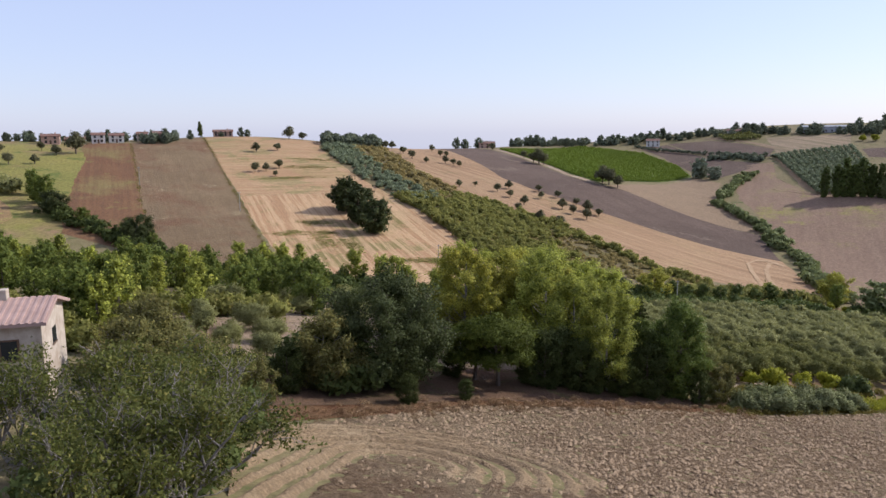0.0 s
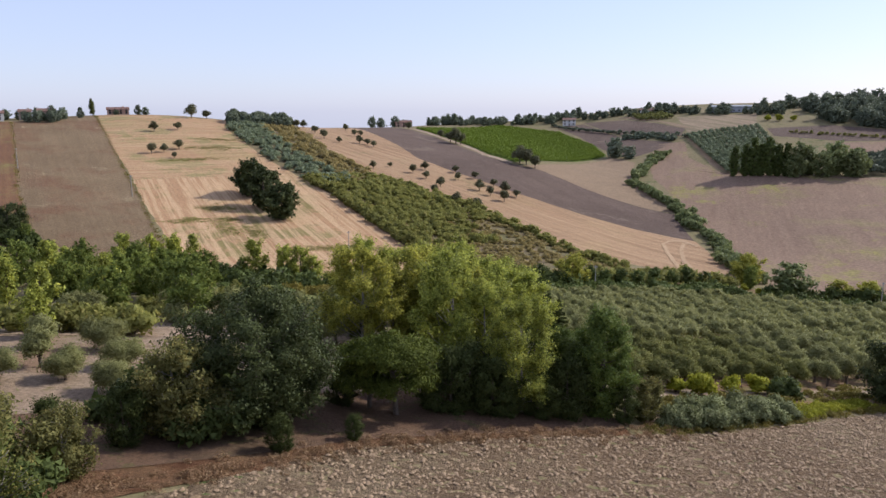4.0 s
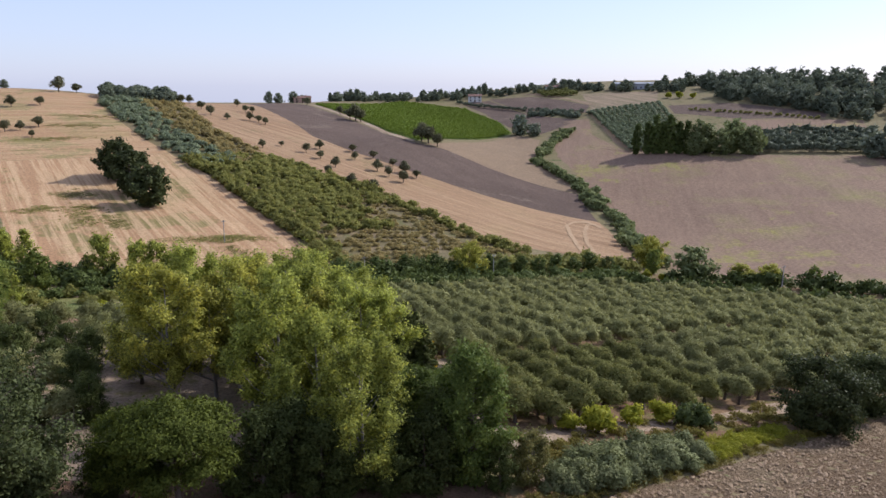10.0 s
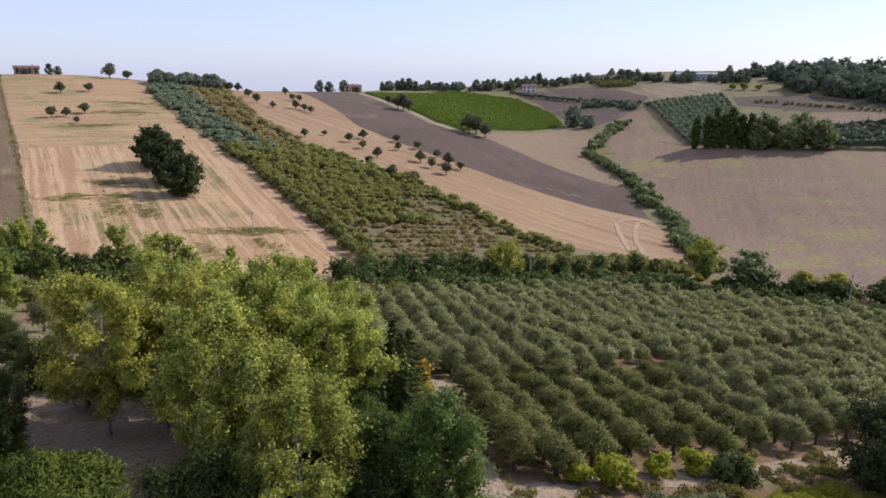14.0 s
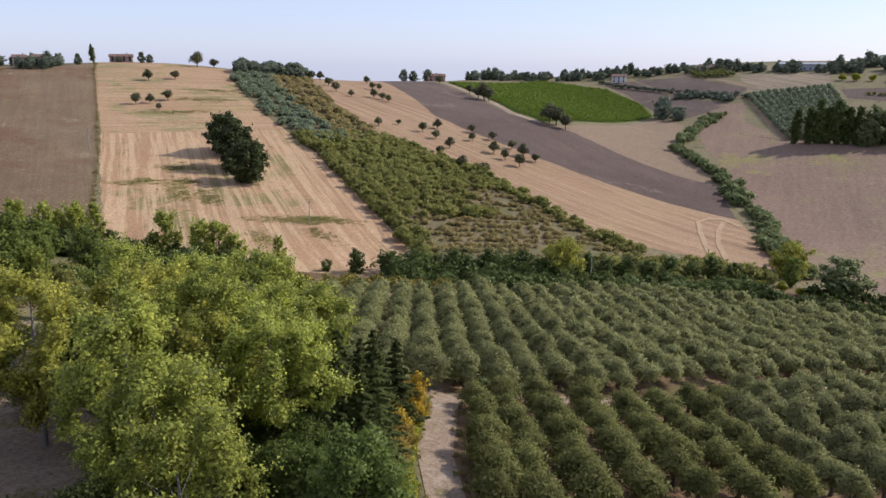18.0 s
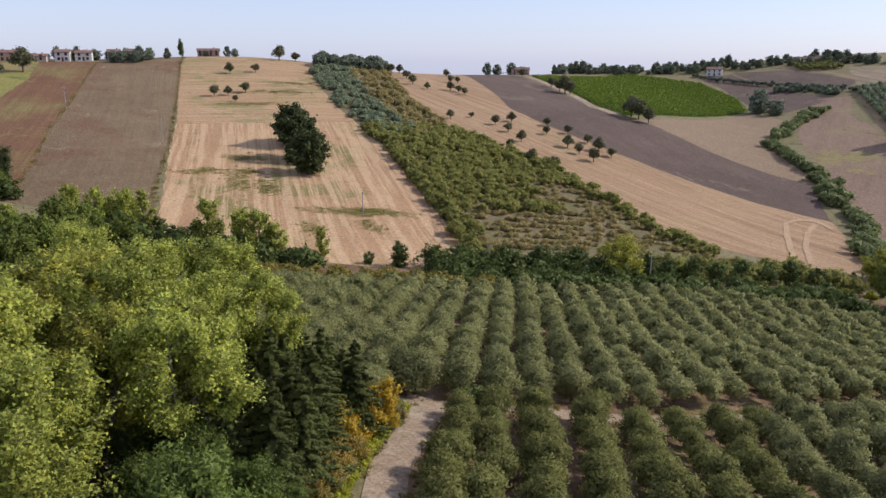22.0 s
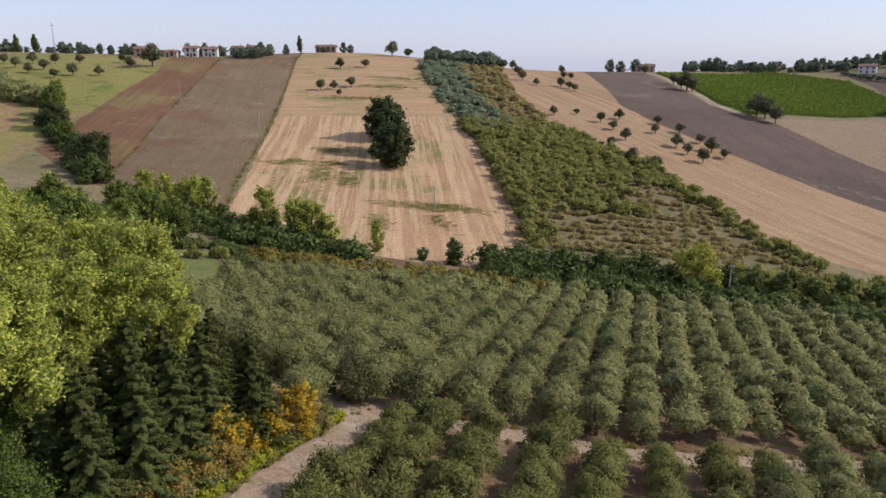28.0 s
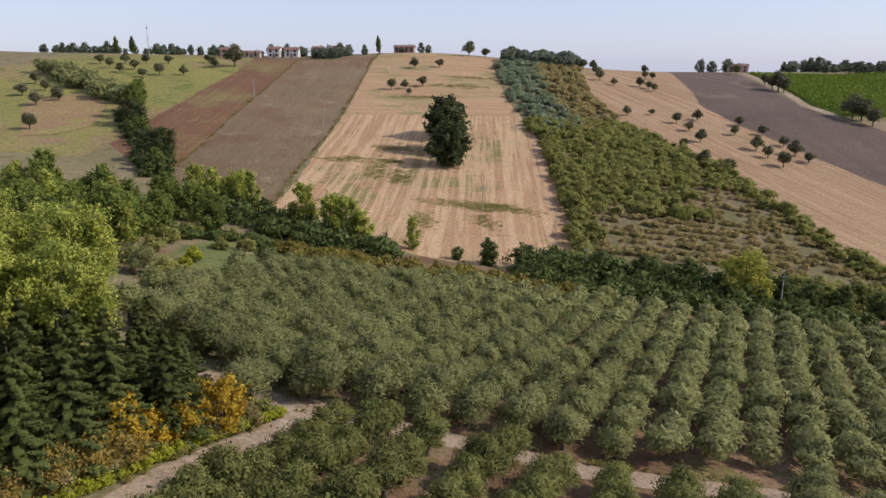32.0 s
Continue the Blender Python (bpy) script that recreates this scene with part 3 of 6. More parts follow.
def make_bare(rng, h, r, leaf_n, leaf):
    """A half-bare tree: forked grey branches with thin leaf."""
    pieces, tips = [], []

    def fork(root, way, long, width, level):
        mid = root + way * long * 0.55 + rng.normal(size=3) * long * 0.05
        end = root + way * long + rng.normal(size=3) * long * 0.10
        pieces.append(tube([root, mid, end], [width, width * 0.75, width * 0.5], 4 if level > 1 else 6))
        if level >= 2:
            tips.append(mid)
            tips.append(end)
        if level < 4:
            for _ in range(3):
                w = way + rng.normal(size=3) * 0.48 + np.array([0, 0, 0.12])
                fork(end if rng.random() < 0.7 else mid, w / np.linalg.norm(w), long * (0.62 + 0.2 * rng.random()), width * 0.58, level + 1)

    for k in range(3):
        a = k * 2.1 + rng.random()
        w = np.array([math.cos(a) * 0.38 * r / 3, math.sin(a) * 0.38 * r / 3, 1.0])
        fork(np.array([0.15 * math.cos(a), 0.15 * math.sin(a), -0.25]), w / np.linalg.norm(w), h * 0.33, 0.20, 0)
    tips = np.array(tips)
    few = tips[rng.random(len(tips)) < 0.34]
    pick = rng.integers(0, len(few), leaf_n)
    at = few[pick] + rng.normal(size=(leaf_n, 3)) * np.array([0.34, 0.34, 0.22])
    at[:, 2] = np.maximum(at[:, 2], 0.3)
    return joined(pieces), leaves(at, ball(rng, leaf_n), leaf * (0.6 + 0.7 * rng.random(leaf_n)), rng, 0.3, 1.7, 0.3)


KINDS = {}


def kind(name, makers, bark, leaf, label, category, group=""):
    """A kind of plant with a few forms; planted with plant()."""
    KINDS[name] = dict(makers=makers, forms=[None] * len(makers), bark=bark, leaf=leaf, label=label, category=category, group=group, count=0)


def plant(name, x, y, scale=1.0, tall=1.0, form=None, label="", sink=0.0):
    k = KINDS[name]
    i = (k["count"] if form is None else form) % len(k["makers"])
    k["count"] += 1
    m = pose(x, y, height(x, y) - sink, 0, 0, (k["count"] * 137.5) % 360) @ Matrix.Diagonal((scale, scale, scale * tall, 1))
    if k["forms"][i] is None:
        rng = np.random.default_rng(len(name) * 100 + i)
        (wv, wf), (lv, lf, ln) = k["makers"][i](rng)
        k["forms"][i] = (mesh_of("trunk", wv, wf, k["bark"], True), mesh_of("crown", lv, lf, k["leaf"], False, ln))
    ob = new(name)
    ob.matrix_basis = m
    child("trunk", k["forms"][i][0], ob)
    child("crown", k["forms"][i][1], ob)
    return tagged(ob, label or k["label"], k["category"], k["group"])


def grove(name, places, maker, forms, mat, label, category, seed=5):
    """Many plants too far or too many to tell apart, as one mesh: places are rows of x, y, scale."""
    rng = np.random.default_rng(seed)
    made = [maker(rng) for _ in range(forms)]
    pieces, normals = [], []
    places = np.asarray(places, float)
    z = heights(places[:, 0], places[:, 1])
    for i, (x, y, s) in enumerate(places):
        v, f, nn = made[i % forms]
        a = rng.random() * 6.28
        c, q = math.cos(a) * s, math.sin(a) * s
        pieces.append((np.stack([v[:, 0] * c - v[:, 1] * q + x, v[:, 0] * q + v[:, 1] * c + y, v[:, 2] * s * (0.85 + 0.3 * rng.random()) + z[i]], 1), f))
        normals.append(np.stack([nn[:, 0] * c - nn[:, 1] * q, nn[:, 0] * q + nn[:, 1] * c, nn[:, 2] * s], 1) / s)
    return tagged(new(name, mesh_of(name, *joined(pieces), mat, False, np.concatenate(normals))), label, category, kind="stuff")


# ---------------------------------------------------------------- ground and fields
def resampled(line, n):
    line = np.asarray(line, float)
    d = np.r_[0, np.cumsum(np.linalg.norm(np.diff(line, axis=0), axis=1))]
    q = np.linspace(0, d[-1], n)
    return np.stack([np.interp(q, d, line[:, 0]), np.interp(q, d, line[:, 1])], 1)


def grid_mesh(name, x, y, z, mat, smooth=True):
    n, m = x.shape
    i, j = np.meshgrid(np.arange(n - 1), np.arange(m - 1), indexing="ij")
    faces = np.stack([i * m + j, (i + 1) * m + j, (i + 1) * m + j + 1, i * m + j + 1], -1).reshape(-1, 4)
    me = mesh_of(name, np.stack([x.ravel(), y.ravel(), z.ravel()], 1), faces, mat, smooth)
    if len(me.polygons) and me.polygons[len(me.polygons) // 2].normal.z < 0:
        me.flip_normals()
    return me


def field(name, left, right, mat, label, lift=0.12, step=4.0, category="field"):
    """A field between two edges that run the same way, laid over the land."""
    longest = max(np.linalg.norm(np.diff(np.asarray(e, float), axis=0), axis=1).sum() for e in (left, right))
    n = max(4, int(longest / step))
    a, b = resampled(left, n), resampled(right, n)
    m = max(3, int(np.linalg.norm(a - b, axis=1).max() / step))
    f = np.linspace(0, 1, m)[None, :]
    x, y = a[:, :1] * (1 - f) + b[:, :1] * f, a[:, 1:] * (1 - f) + b[:, 1:] * f
    lift = lift * 0.4
    wave = 0.5 * np.sin(x * 0.31 + y * 0.17) + 0.5 * np.sin(y * 0.43 - x * 0.11)
    edge = (f == 0) | (f == 1)
    sway = min(0.6, 0.05 * np.linalg.norm(a - b, axis=1).max())
    x = x + np.where(edge, wave * sway, 0)
    z = heights(x.ravel(), y.ravel()).reshape(x.shape) + lift
    return tagged(new(name, grid_mesh(name, x, y, z, mat)), label, category, kind="structure")


def axis_lines(lo, a, b, hi, step):
    out = [*np.arange(a, b + 0.1, step)]
    far, gap = b, step
    while far < hi:
        gap *= 1.35
        far += gap
        out.append(far)
    near, gap = a, step
    while near > lo:
        gap *= 1.35
        near -= gap
        out.insert(0, near)
    return np.array(out)


gx, gy = np.meshgrid(axis_lines(-4000, -340, 430, 4000, 4.0), axis_lines(-2500, -20, 776, 4800, 4.0), indexing="ij")
gz = heights(gx.ravel(), gy.ravel()).reshape(gx.shape)
tagged(new("ground", grid_mesh("ground", gx, gy, gz, M_GROUND)), "rolling farmland with dry yellow-green grass", "ground", kind="structure")

WHEAT_LEFT = [(-200, 446), (-180, 408), (-152, 358), (-136, 329), (-111, 284), (-83, 230), (-66, 204)]
GROVE_LEFT = [(-130, 474), (-122, 438), (-84, 374), (-60, 340), (-41, 314), (-20, 274), (-4, 242), (3, 226), (6, 214)]
GROVE_RIGHT = [(-98, 512), (-76, 449), (-54, 404), (-24, 358), (-2, 345), (18, 330), (42, 297), (58, 270), (67, 256), (72, 244)]
TAN_LEFT = [(-98, 512), (-76, 449), (-54, 404), (-24, 358), (-2, 345), (18, 330), (42, 297), (58, 270), (80, 262), (104, 256)]
DARK_LOW = [(-70, 600), (-42, 515), (-22, 460), (-10, 424), (9, 399), (28, 383), (45, 369), (67, 355), (98, 337), (115, 326), (112, 268)]
DARK_UP = [(-52, 650), (-22, 598), (14, 492), (30, 452), (46, 436), (62, 433), (85, 408), (122, 377)]
BROWN_EDGE = [(-224, 402), (-178, 323), (-151, 275), (-126, 236), (-106, 203)]

field("field_wheat", [(-122, 306), (-107, 277), (-85, 238), (-66, 204), (-57, 189)], [(-66, 349), (-41, 314), (-20, 274), (-4, 242), (3, 226), (5, 214), (4, 202)], M_WHEAT, "harvested wheat field of pale stubble with tractor lines")
field("field_wheat_top", [(-200, 446), (-180, 408), (-152, 358), (-122, 306.4)], [(-130, 474), (-122, 438), (-84, 374), (-66, 349.4)], M_WHEAT_TOP, "upper part of the harvested wheat field with faint cross lines and green patches")
field("field_ploughed", BROWN_EDGE, WHEAT_LEFT, M_PLOUGH_GREY, "ploughed field of grey-brown earth")
field("field_brown", [(-250, 392), (-213, 340), (-193, 298), (-169, 254), (-150, 222)], BROWN_EDGE, M_PLOUGH_BROWN, "harrowed field of reddish-brown earth")
field("meadow", [(-330, 400), (-330, 330), (-300, 260), (-260, 200), (-200, 170)], [(-250, 392), (-213, 340), (-193, 298), (-169, 254), (-140, 205)], M_MEADOW, "yellow-green meadow dotted with trees")
field("orchard_floor", GROVE_LEFT, GROVE_RIGHT, M_ORCHARD, "weedy floor of an old orchard", lift=0.10)
field("field_stubble", TAN_LEFT, DARK_LOW, M_STUBBLE, "pale stubble field with rows of small trees")
field("field_dark", DARK_LOW[:-1], DARK_UP, M_DARK_EARTH, "long strip of dark harrowed earth")
field("field_vines", [(-17, 612), (15, 511), (32, 459), (47, 442)], [(60, 716), (112, 667), (127, 590), (125, 539)], M_VINES, "bright green vineyard on the slope")
field("field_tan", [(52, 438), (62, 433), (85, 408), (122, 378)], [(58, 443), (72, 462), (126, 532), (137, 508), (124, 468), (118, 440), (124, 386)], M_TAN, "small pale tan field", lift=0.11)
field("farm_track", [(-21, 604), (12.5, 505), (29, 455), (44, 438)], [(-17, 610), (15.5, 511), (32, 459), (47, 442)], M_DIRT, "pale dirt track beside the vineyard", lift=0.2, step=2.0)
field("field_fallow", [(168, 560), (146, 510), (134, 455), (132, 400), (131, 370), (126, 330), (118, 283), (110, 245), (150, 203)], [(187, 557), (172, 505), (176, 447), (205, 431), (260, 411), (330, 393), (430, 365), (520, 290), (480, 150)], M_FALLOW, "wide fallow field of brown earth greyed to mauve for haze, with yellow weeds")
field("field_stripes", [(216, 667), (198, 584)], [(277, 643), (251, 583)], M_STRIPES, "striped tan field on the far hill")
field("field_far_dark", [(140, 706), (151, 635), (156, 609)], [(175, 690), (193, 646), (203, 604), (190, 577)], M_DARK_EARTH, "dark earth field on the far hill")
field("field_middle_brown", [(112, 698), (123, 637), (130, 552), (137, 524)], [(139, 700), (149, 630), (156, 600), (180, 556)], M_DARK_EARTH, "brown earth field above the vineyard")
field("field_far_strip", [(172, 712), (196, 648), (203, 606)], [(184, 702), (203, 640), (210, 600)], M_TAN, "pale strip of stubble on the far hill", lift=0.25)
field("field_hill_dark", [(247, 543), (281, 512), (337, 500)], [(254, 571), (300, 563), (347, 512)], M_DARK_EARTH, "dark field under the far wood")
field("field_hill_tan", [(270, 468), (292, 459), (338, 455)], [(279, 509), (319, 502), (356, 487)], M_FALLOW, "pale reddish field on the far hill")
field("far_grove_floor", [(193, 575), (176, 468), (181, 444)], [(252, 580), (239, 532), (215, 438)], M_TAN, "pale soil between the olives of the far hill", lift=0.16)
field("meadow_patch", [(-226.3, 240.7), (-226.6, 254.1), (-224.1, 264.6), (-202.1, 259.4)], [(-177.9, 210.4), (-173.4, 218.3), (-174, 231.9), (-185.9, 246.1)], M_DRY_PATCH, "brown dry patch in the meadow", lift=0.4)
field("olive_floor", [(4, 214), (-40, 180), (-42, 140), (0, 128), (19, 122), (21, 104), (24, 84)], [(60, 240), (100, 232), (150, 196), (200, 150), (160, 125), (110, 112), (60, 96)], M_REDSOIL, "reddish soil under the olive trees", lift=0.08)
field("clearing_path", [(-75, 93), (-52, 94), (-35, 95), (-22, 98)], [(-75, 97), (-52, 97.5), (-35, 98.5), (-22, 101)], M_DIRT, "pale path across the clearing", lift=0.2, step=1.5)
field("clearing", [(-60, 128), (-62, 100), (-48, 78), (-34, 66), (-6, 66)], [(-24, 130), (-10, 116), (2, 104), (12, 92), (14, 76)], M_CLEARING, "bare pale ground among the trees", lift=0.08)
# dark sheet laid where the trees shade the red-brown soil
field("copse_floor", [(-30, 51), (-18, 58), (-5, 67), (6, 72), (20, 77.4)], [(-36, 64), (-26, 70), (-10, 78), (4, 84), (17, 92)], M_SHADED_SOIL, "red-brown soil under the copse, coloured darker for tree shade", lift=0.26, step=1.5)
field("dry_grass_bank", [(-31, 52), (-18, 58.5), (-5, 67.4), (6, 72.4), (20, 78)], [(-21, 40), (-19, 50), (-13, 56.8), (-5, 65.4), (5.5, 70.2), (20, 75.8)], M_RUST_GRASS, "strip of rusty dry grass along the ploughed field", lift=0.16, step=1.0)

field("lawn", [(-48, 180), (-45, 164), (-38, 150), (-28, 138)], [(-28, 180), (-20, 166), (-20, 152), (-21, 140)], M_LAWN, "green grass beside the olive grove", lift=0.3)
field("lawn_path", [(-58, 172), (-48, 171), (-40, 168.5), (-33, 163)], [(-58, 174), (-48, 173), (-40, 170.5), (-33, 164.5)], M_DIRT, "pale path over the grass", lift=0.5, step=1.5)
for a, b in (([(96.9, 314.9), (93.1, 295.7), (89.8, 276.8), (87.7, 259.5)], [(99.3, 317.9), (95.3, 297.1), (91.8, 278.1), (89.8, 260.7)]), ([(108.3, 321), (101.8, 306.3), (95.5, 283.8), (91.8, 262)], [(109.9, 320.2), (103.4, 305.8), (97.6, 284.9), (93.9, 263.3)]), ([(96.9, 314.9), (104.1, 324.9), (109.5, 326), (113.5, 317.3)], [(96.7, 312.6), (103.3, 321.5), (108.7, 322.6), (112, 313.1)])):
    field("turning_track", a, b, M_PALE_TRACK, "pale wheel track where machines turn in the stubble", lift=0.5, step=1.5)
field("track_pair", [(-50, 336), (-26, 290), (-12, 258), (-4, 232)], [(-51.2, 336), (-27.2, 290), (-13.2, 258), (-5.2, 232)], M_STUBBLE, "pressed wheel track along the orchard", lift=0.2, step=2.0)

# the near ploughed field, with the curved ruts where the machine turned
n, m = 430, 210
north = resampled([(-14.5, 33), (-18, 42), (-18, 49), (-13, 56.5), (-5, 65.6), (5.5, 70.4), (12, 73.5), (20, 76), (26, 78), (36, 82.6), (48, 89), (58, 94.3), (70, 100.5), (110, 116)], 1600)
north = north[(1599 * np.linspace(0, 1, n) ** 1.6).astype(int)] * 1.0
south = resampled([(-10, 18), (0, 12), (40, 10), (90, 20), (150, 45)], 1600)
south = south[(1599 * np.linspace(0, 1, n) ** 1.6).astype(int)] * 1.0
f = np.linspace(0, 1, m)[None, :] ** 1.25
px, py = north[:, :1] * (1 - f) + south[:, :1] * f, north[:, 1:] * (1 - f) + south[:, 1:] * f
ring = np.hypot((px + 7.5) * 0.8 - 0.05 * (py - 43.5), np.maximum(py - 43.5, 0))
near_turn = np.clip((11.5 - ring) / 2, 0, 1) * np.clip((ring - 1.8) / 1.0, 0, 1)
near_turn *= np.clip((py - 22) / 8, 0, 1) * np.where(px > -7.5, np.clip(0.25 + (py - 40) / 8, 0.25, 1), 1)
rough = np.array([noise.fractal((a * 1.1, b * 1.1, 0.0), 0.7, 2.2, 4) for a, b in zip(px.ravel(), py.ravel())]).reshape(px.shape)
pz = heights(px.ravel(), py.ravel()).reshape(px.shape) + 0.08 + 0.19 * rough * (1 - 0.6 * near_turn) + near_turn * (0.25 * np.sin(ring * 5.2 + 0.4 * np.sin(py * 0.5)) + 0.10 * np.sin(ring * 2.1))
M_RUT = soil("pale_pressed_earth", (0.378, 0.270, 0.158), (0.315, 0.218, 0.127), (0.430, 0.319, 0.193), 0.52, grain=3.0, bump=0.6, broad=0.2)
near_mesh = grid_mesh("field_near", px, py, pz, M_CLODS)
near_mesh.materials.append(M_RUT)
pressed = (near_turn[:-1, :-1] + near_turn[1:, 1:]) / 2 + 0.25 * rough[:-1, :-1] > 0.45
near_mesh.polygons.foreach_set("material_index", pressed.ravel().astype(np.int32))
tagged(new("field_near", near_mesh), "ploughed field of pale dry clods with curved ruts", "field", kind="structure")


def clods(count, x0, x1, y0, y1, size, seed):
    rng = np.random.default_rng(seed)
    bm = bmesh.new()
    ring_of = [bm.verts.new((math.cos(a), math.sin(a), -0.25 + 0.3 * (k % 2))) for k, a in enumerate((0.2, 1.6, 2.7, 4.0, 5.2))]
    top = [bm.verts.new((0.35, 0.1, 0.8)), bm.verts.new((-0.4, -0.1, 0.65))]
    for q in ((0, 1, 5), (1, 6, 5), (1, 2, 6), (2, 3, 6), (3, 4, 6), (4, 5, 6), (4, 0, 5)):
        bm.faces.new([(ring_of + top)[k] for k in q])
    bm.verts.index_update()
    v0 = np.array([v.co for v in bm.verts])
    f0 = np.array([[v.index for v in q.verts] for q in bm.faces])
    bm.free()
    xs, ys = rng.uniform(x0, x1, count * 2), rng.uniform(y0, y1, count * 2)
    edge = np.interp(xs, north[:, 0], north[:, 1])
    keep = (ys < edge - 0.4) & (xs > -17) & (np.hypot((xs + 7.5) * 0.8, ys - 43.5) > np.where(rng.random(count * 2) < 0.25, 0, 10.5))
    xs, ys = xs[keep][:count], ys[keep][:count]
    zs = heights(xs, ys) + 0.19
    s = size * (0.35 + 1.5 * rng.random(len(xs)) ** 4)
    warp = 1 + 0.8 * (rng.random((len(xs), len(v0))) - 0.5)
    v = v0[None] * warp[..., None] * (s[:, None, None] * np.array([1, 1, 0.7])) + np.stack([xs, ys, zs], 1)[:, None]
    faces = (f0[None] + (np.arange(len(xs)) * len(v0))[:, None, None]).reshape(-1, 3)
    return v.reshape(-1, 3), faces


tagged(new("earth_clods", mesh_of("earth_clods", *clods(38000, -16, 72, 36, 98, 0.105, 3), M_CLOD)), "dry clods of earth over the ploughed field, coloured paler for sunlit speckle", "clods", kind="stuff")

# ---------------------------------------------------------------- kinds of plants
kind("poplar_tree", [lambda r: make_leafy(r, 14, 4.2, 34, 11, 46000, 0.15, 0.16, 1.2, 0.85, 0.32, fill=0.85, inner=0.62, even=0.45, width=0.15), lambda r: make_leafy(r, 13, 4.5, 34, 11, 46000, 0.15, 0.16, 1.1, 0.85, 0.32, fill=0.85, inner=0.62, even=0.45, width=0.15)], M_TWIG, L_POPLAR, "tall poplar with light green leaves", "tree", "poplars of the copse")
kind("tall_poplar", [lambda r: make_leafy(r, 14, 4.1, 28, 11, 38000, 0.15, 0.50, 1.0, 0.85, 0.32, fill=0.85, inner=0.62, even=0.45, width=0.15), lambda r: make_leafy(r, 15, 3.9, 28, 11, 38000, 0.15, 0.46, 1.1, 0.85, 0.32, fill=0.85, inner=0.62, even=0.45, width=0.15)], M_TWIG, L_POPLAR, "tall poplar with light green leaves over a bare trunk", "tree", "poplars of the copse")
kind("yellow_poplar", [lambda r: make_leafy(r, 13, 4.3, 28, 11, 38000, 0.15, 0.30, 1.1, 0.85, 0.32, fill=0.85, inner=0.62, even=0.45, width=0.15), lambda r: make_leafy(r, 12, 4.0, 28, 11, 38000, 0.15, 0.28, 1.1, 0.85, 0.32, fill=0.85, inner=0.62, even=0.45, width=0.15)], M_TWIG, L_POPLAR_Y, "poplar with yellowing green leaves", "tree", "poplars of the copse")
kind("holm_oak", [lambda r: make_leafy(r, 10.8, 6.5, 48, 14, 80000, 0.15, 0.10, 0.6, 1.0, 0.38, fill=0.85, inner=0.5), lambda r: make_leafy(r, 9.2, 5.4, 44, 10, 26000, 0.22, 0.06, 0.6, 1.0, 0.45, twig_wood=False)], M_BARK, L_OAK, "broad dark oak with dense leaves", "tree", "oaks")
kind("field_oak", [lambda r: make_leafy(r, 15, 6.4, 40, 7, 6500, 0.72, 0.10, 0.6, 1.0, 0.55, twig_wood=False), lambda r: make_leafy(r, 13.5, 6.6, 40, 7, 6500, 0.72, 0.11, 0.6, 1.0, 0.55, twig_wood=False)], M_BARK, L_OAK, "large dark oak in the stubble field", "tree", "oaks in the stubble field")
kind("laurel_tree", [lambda r: make_leafy(r, 12, 2.9, 52, 10, 42000, 0.15, 0.02, 0.7, 1.0, 0.34)], M_BARK, L_FRESH, "dense dark green tree with leaves down to the ground", "tree")
kind("umbrella_pine", [lambda r: make_pine(r, 7.6, 3.6, 60000, 0.105)], M_BARK, L_PINE, "low umbrella pine with bright green top", "tree", "umbrella pines")
kind("fir_tree", [lambda r: make_fir(r, 9.8, 3.0, 40000, 0.10), lambda r: make_fir(r, 9.0, 2.8, 40000, 0.10), lambda r: make_fir(r, 10.6, 3.1, 40000, 0.10)], M_BARK, L_FIR, "dark fir tree in the plantation", "tree", "firs of the plantation")
kind("broad_tree", [lambda r: make_leafy(r, 9, 3.2, 26, 6, 3600, 0.36, 0.08, 0.8, 1.0, 0.42, twig_wood=False), lambda r: make_leafy(r, 8, 3.4, 26, 6, 3600, 0.36, 0.08, 0.8, 1.0, 0.42, twig_wood=False), lambda r: make_leafy(r, 10, 2.9, 26, 6, 3600, 0.36, 0.08, 1.0, 1.0, 0.42, twig_wood=False)], M_BARK, L_GREEN, "green broad-leaved tree of the belt", "tree", "trees of the belt")
kind("slim_poplar", [lambda r: make_leafy(r, 10, 2.1, 22, 5, 3400, 0.30, 0.05, 1.6, 0.9, 0.36, twig_wood=False), lambda r: make_leafy(r, 11, 1.9, 22, 5, 3400, 0.30, 0.05, 1.6, 0.9, 0.36, twig_wood=False)], M_BARK, L_POPLAR, "slender poplar with light green leaves", "tree", "slender poplars")
kind("dark_tree", [lambda r: make_leafy(r, 7, 2.6, 22, 5, 3400, 0.32, 0.02, 0.7, 1.0, 0.40, twig_wood=False), lambda r: make_leafy(r, 6, 2.8, 20, 5, 3400, 0.32, 0.02, 0.7, 1.0, 0.40, twig_wood=False)], M_BARK, L_LAUREL, "dark dense tree of the ditch hedge", "tree", "trees of the ditch hedge")
kind("willow_tree", [lambda r: make_leafy(r, 9.5, 4.4, 34, 7, 12000, 0.28, 0.04, 0.7, 1.0, 0.45, twig_wood=False)], M_BARK, L_POPLAR_Y, "light green willow by the ditch", "tree")
kind("fruit_tree", [lambda r: make_round_tree(r, 4.8, 1.75, 12, 1500, 0.30, 0.24, 0.95, 0.16, spread=0.3), lambda r: make_round_tree(r, 4.3, 1.85, 12, 1500, 0.30, 0.24, 0.95, 0.16, spread=0.3), lambda r: make_round_tree(r, 5.0, 1.65, 12, 1500, 0.30, 0.27, 0.9, 0.16, spread=0.3)], M_BARK, L_FRUIT, "small round dull green tree in the stubble field", "tree", "small trees in the stubble")
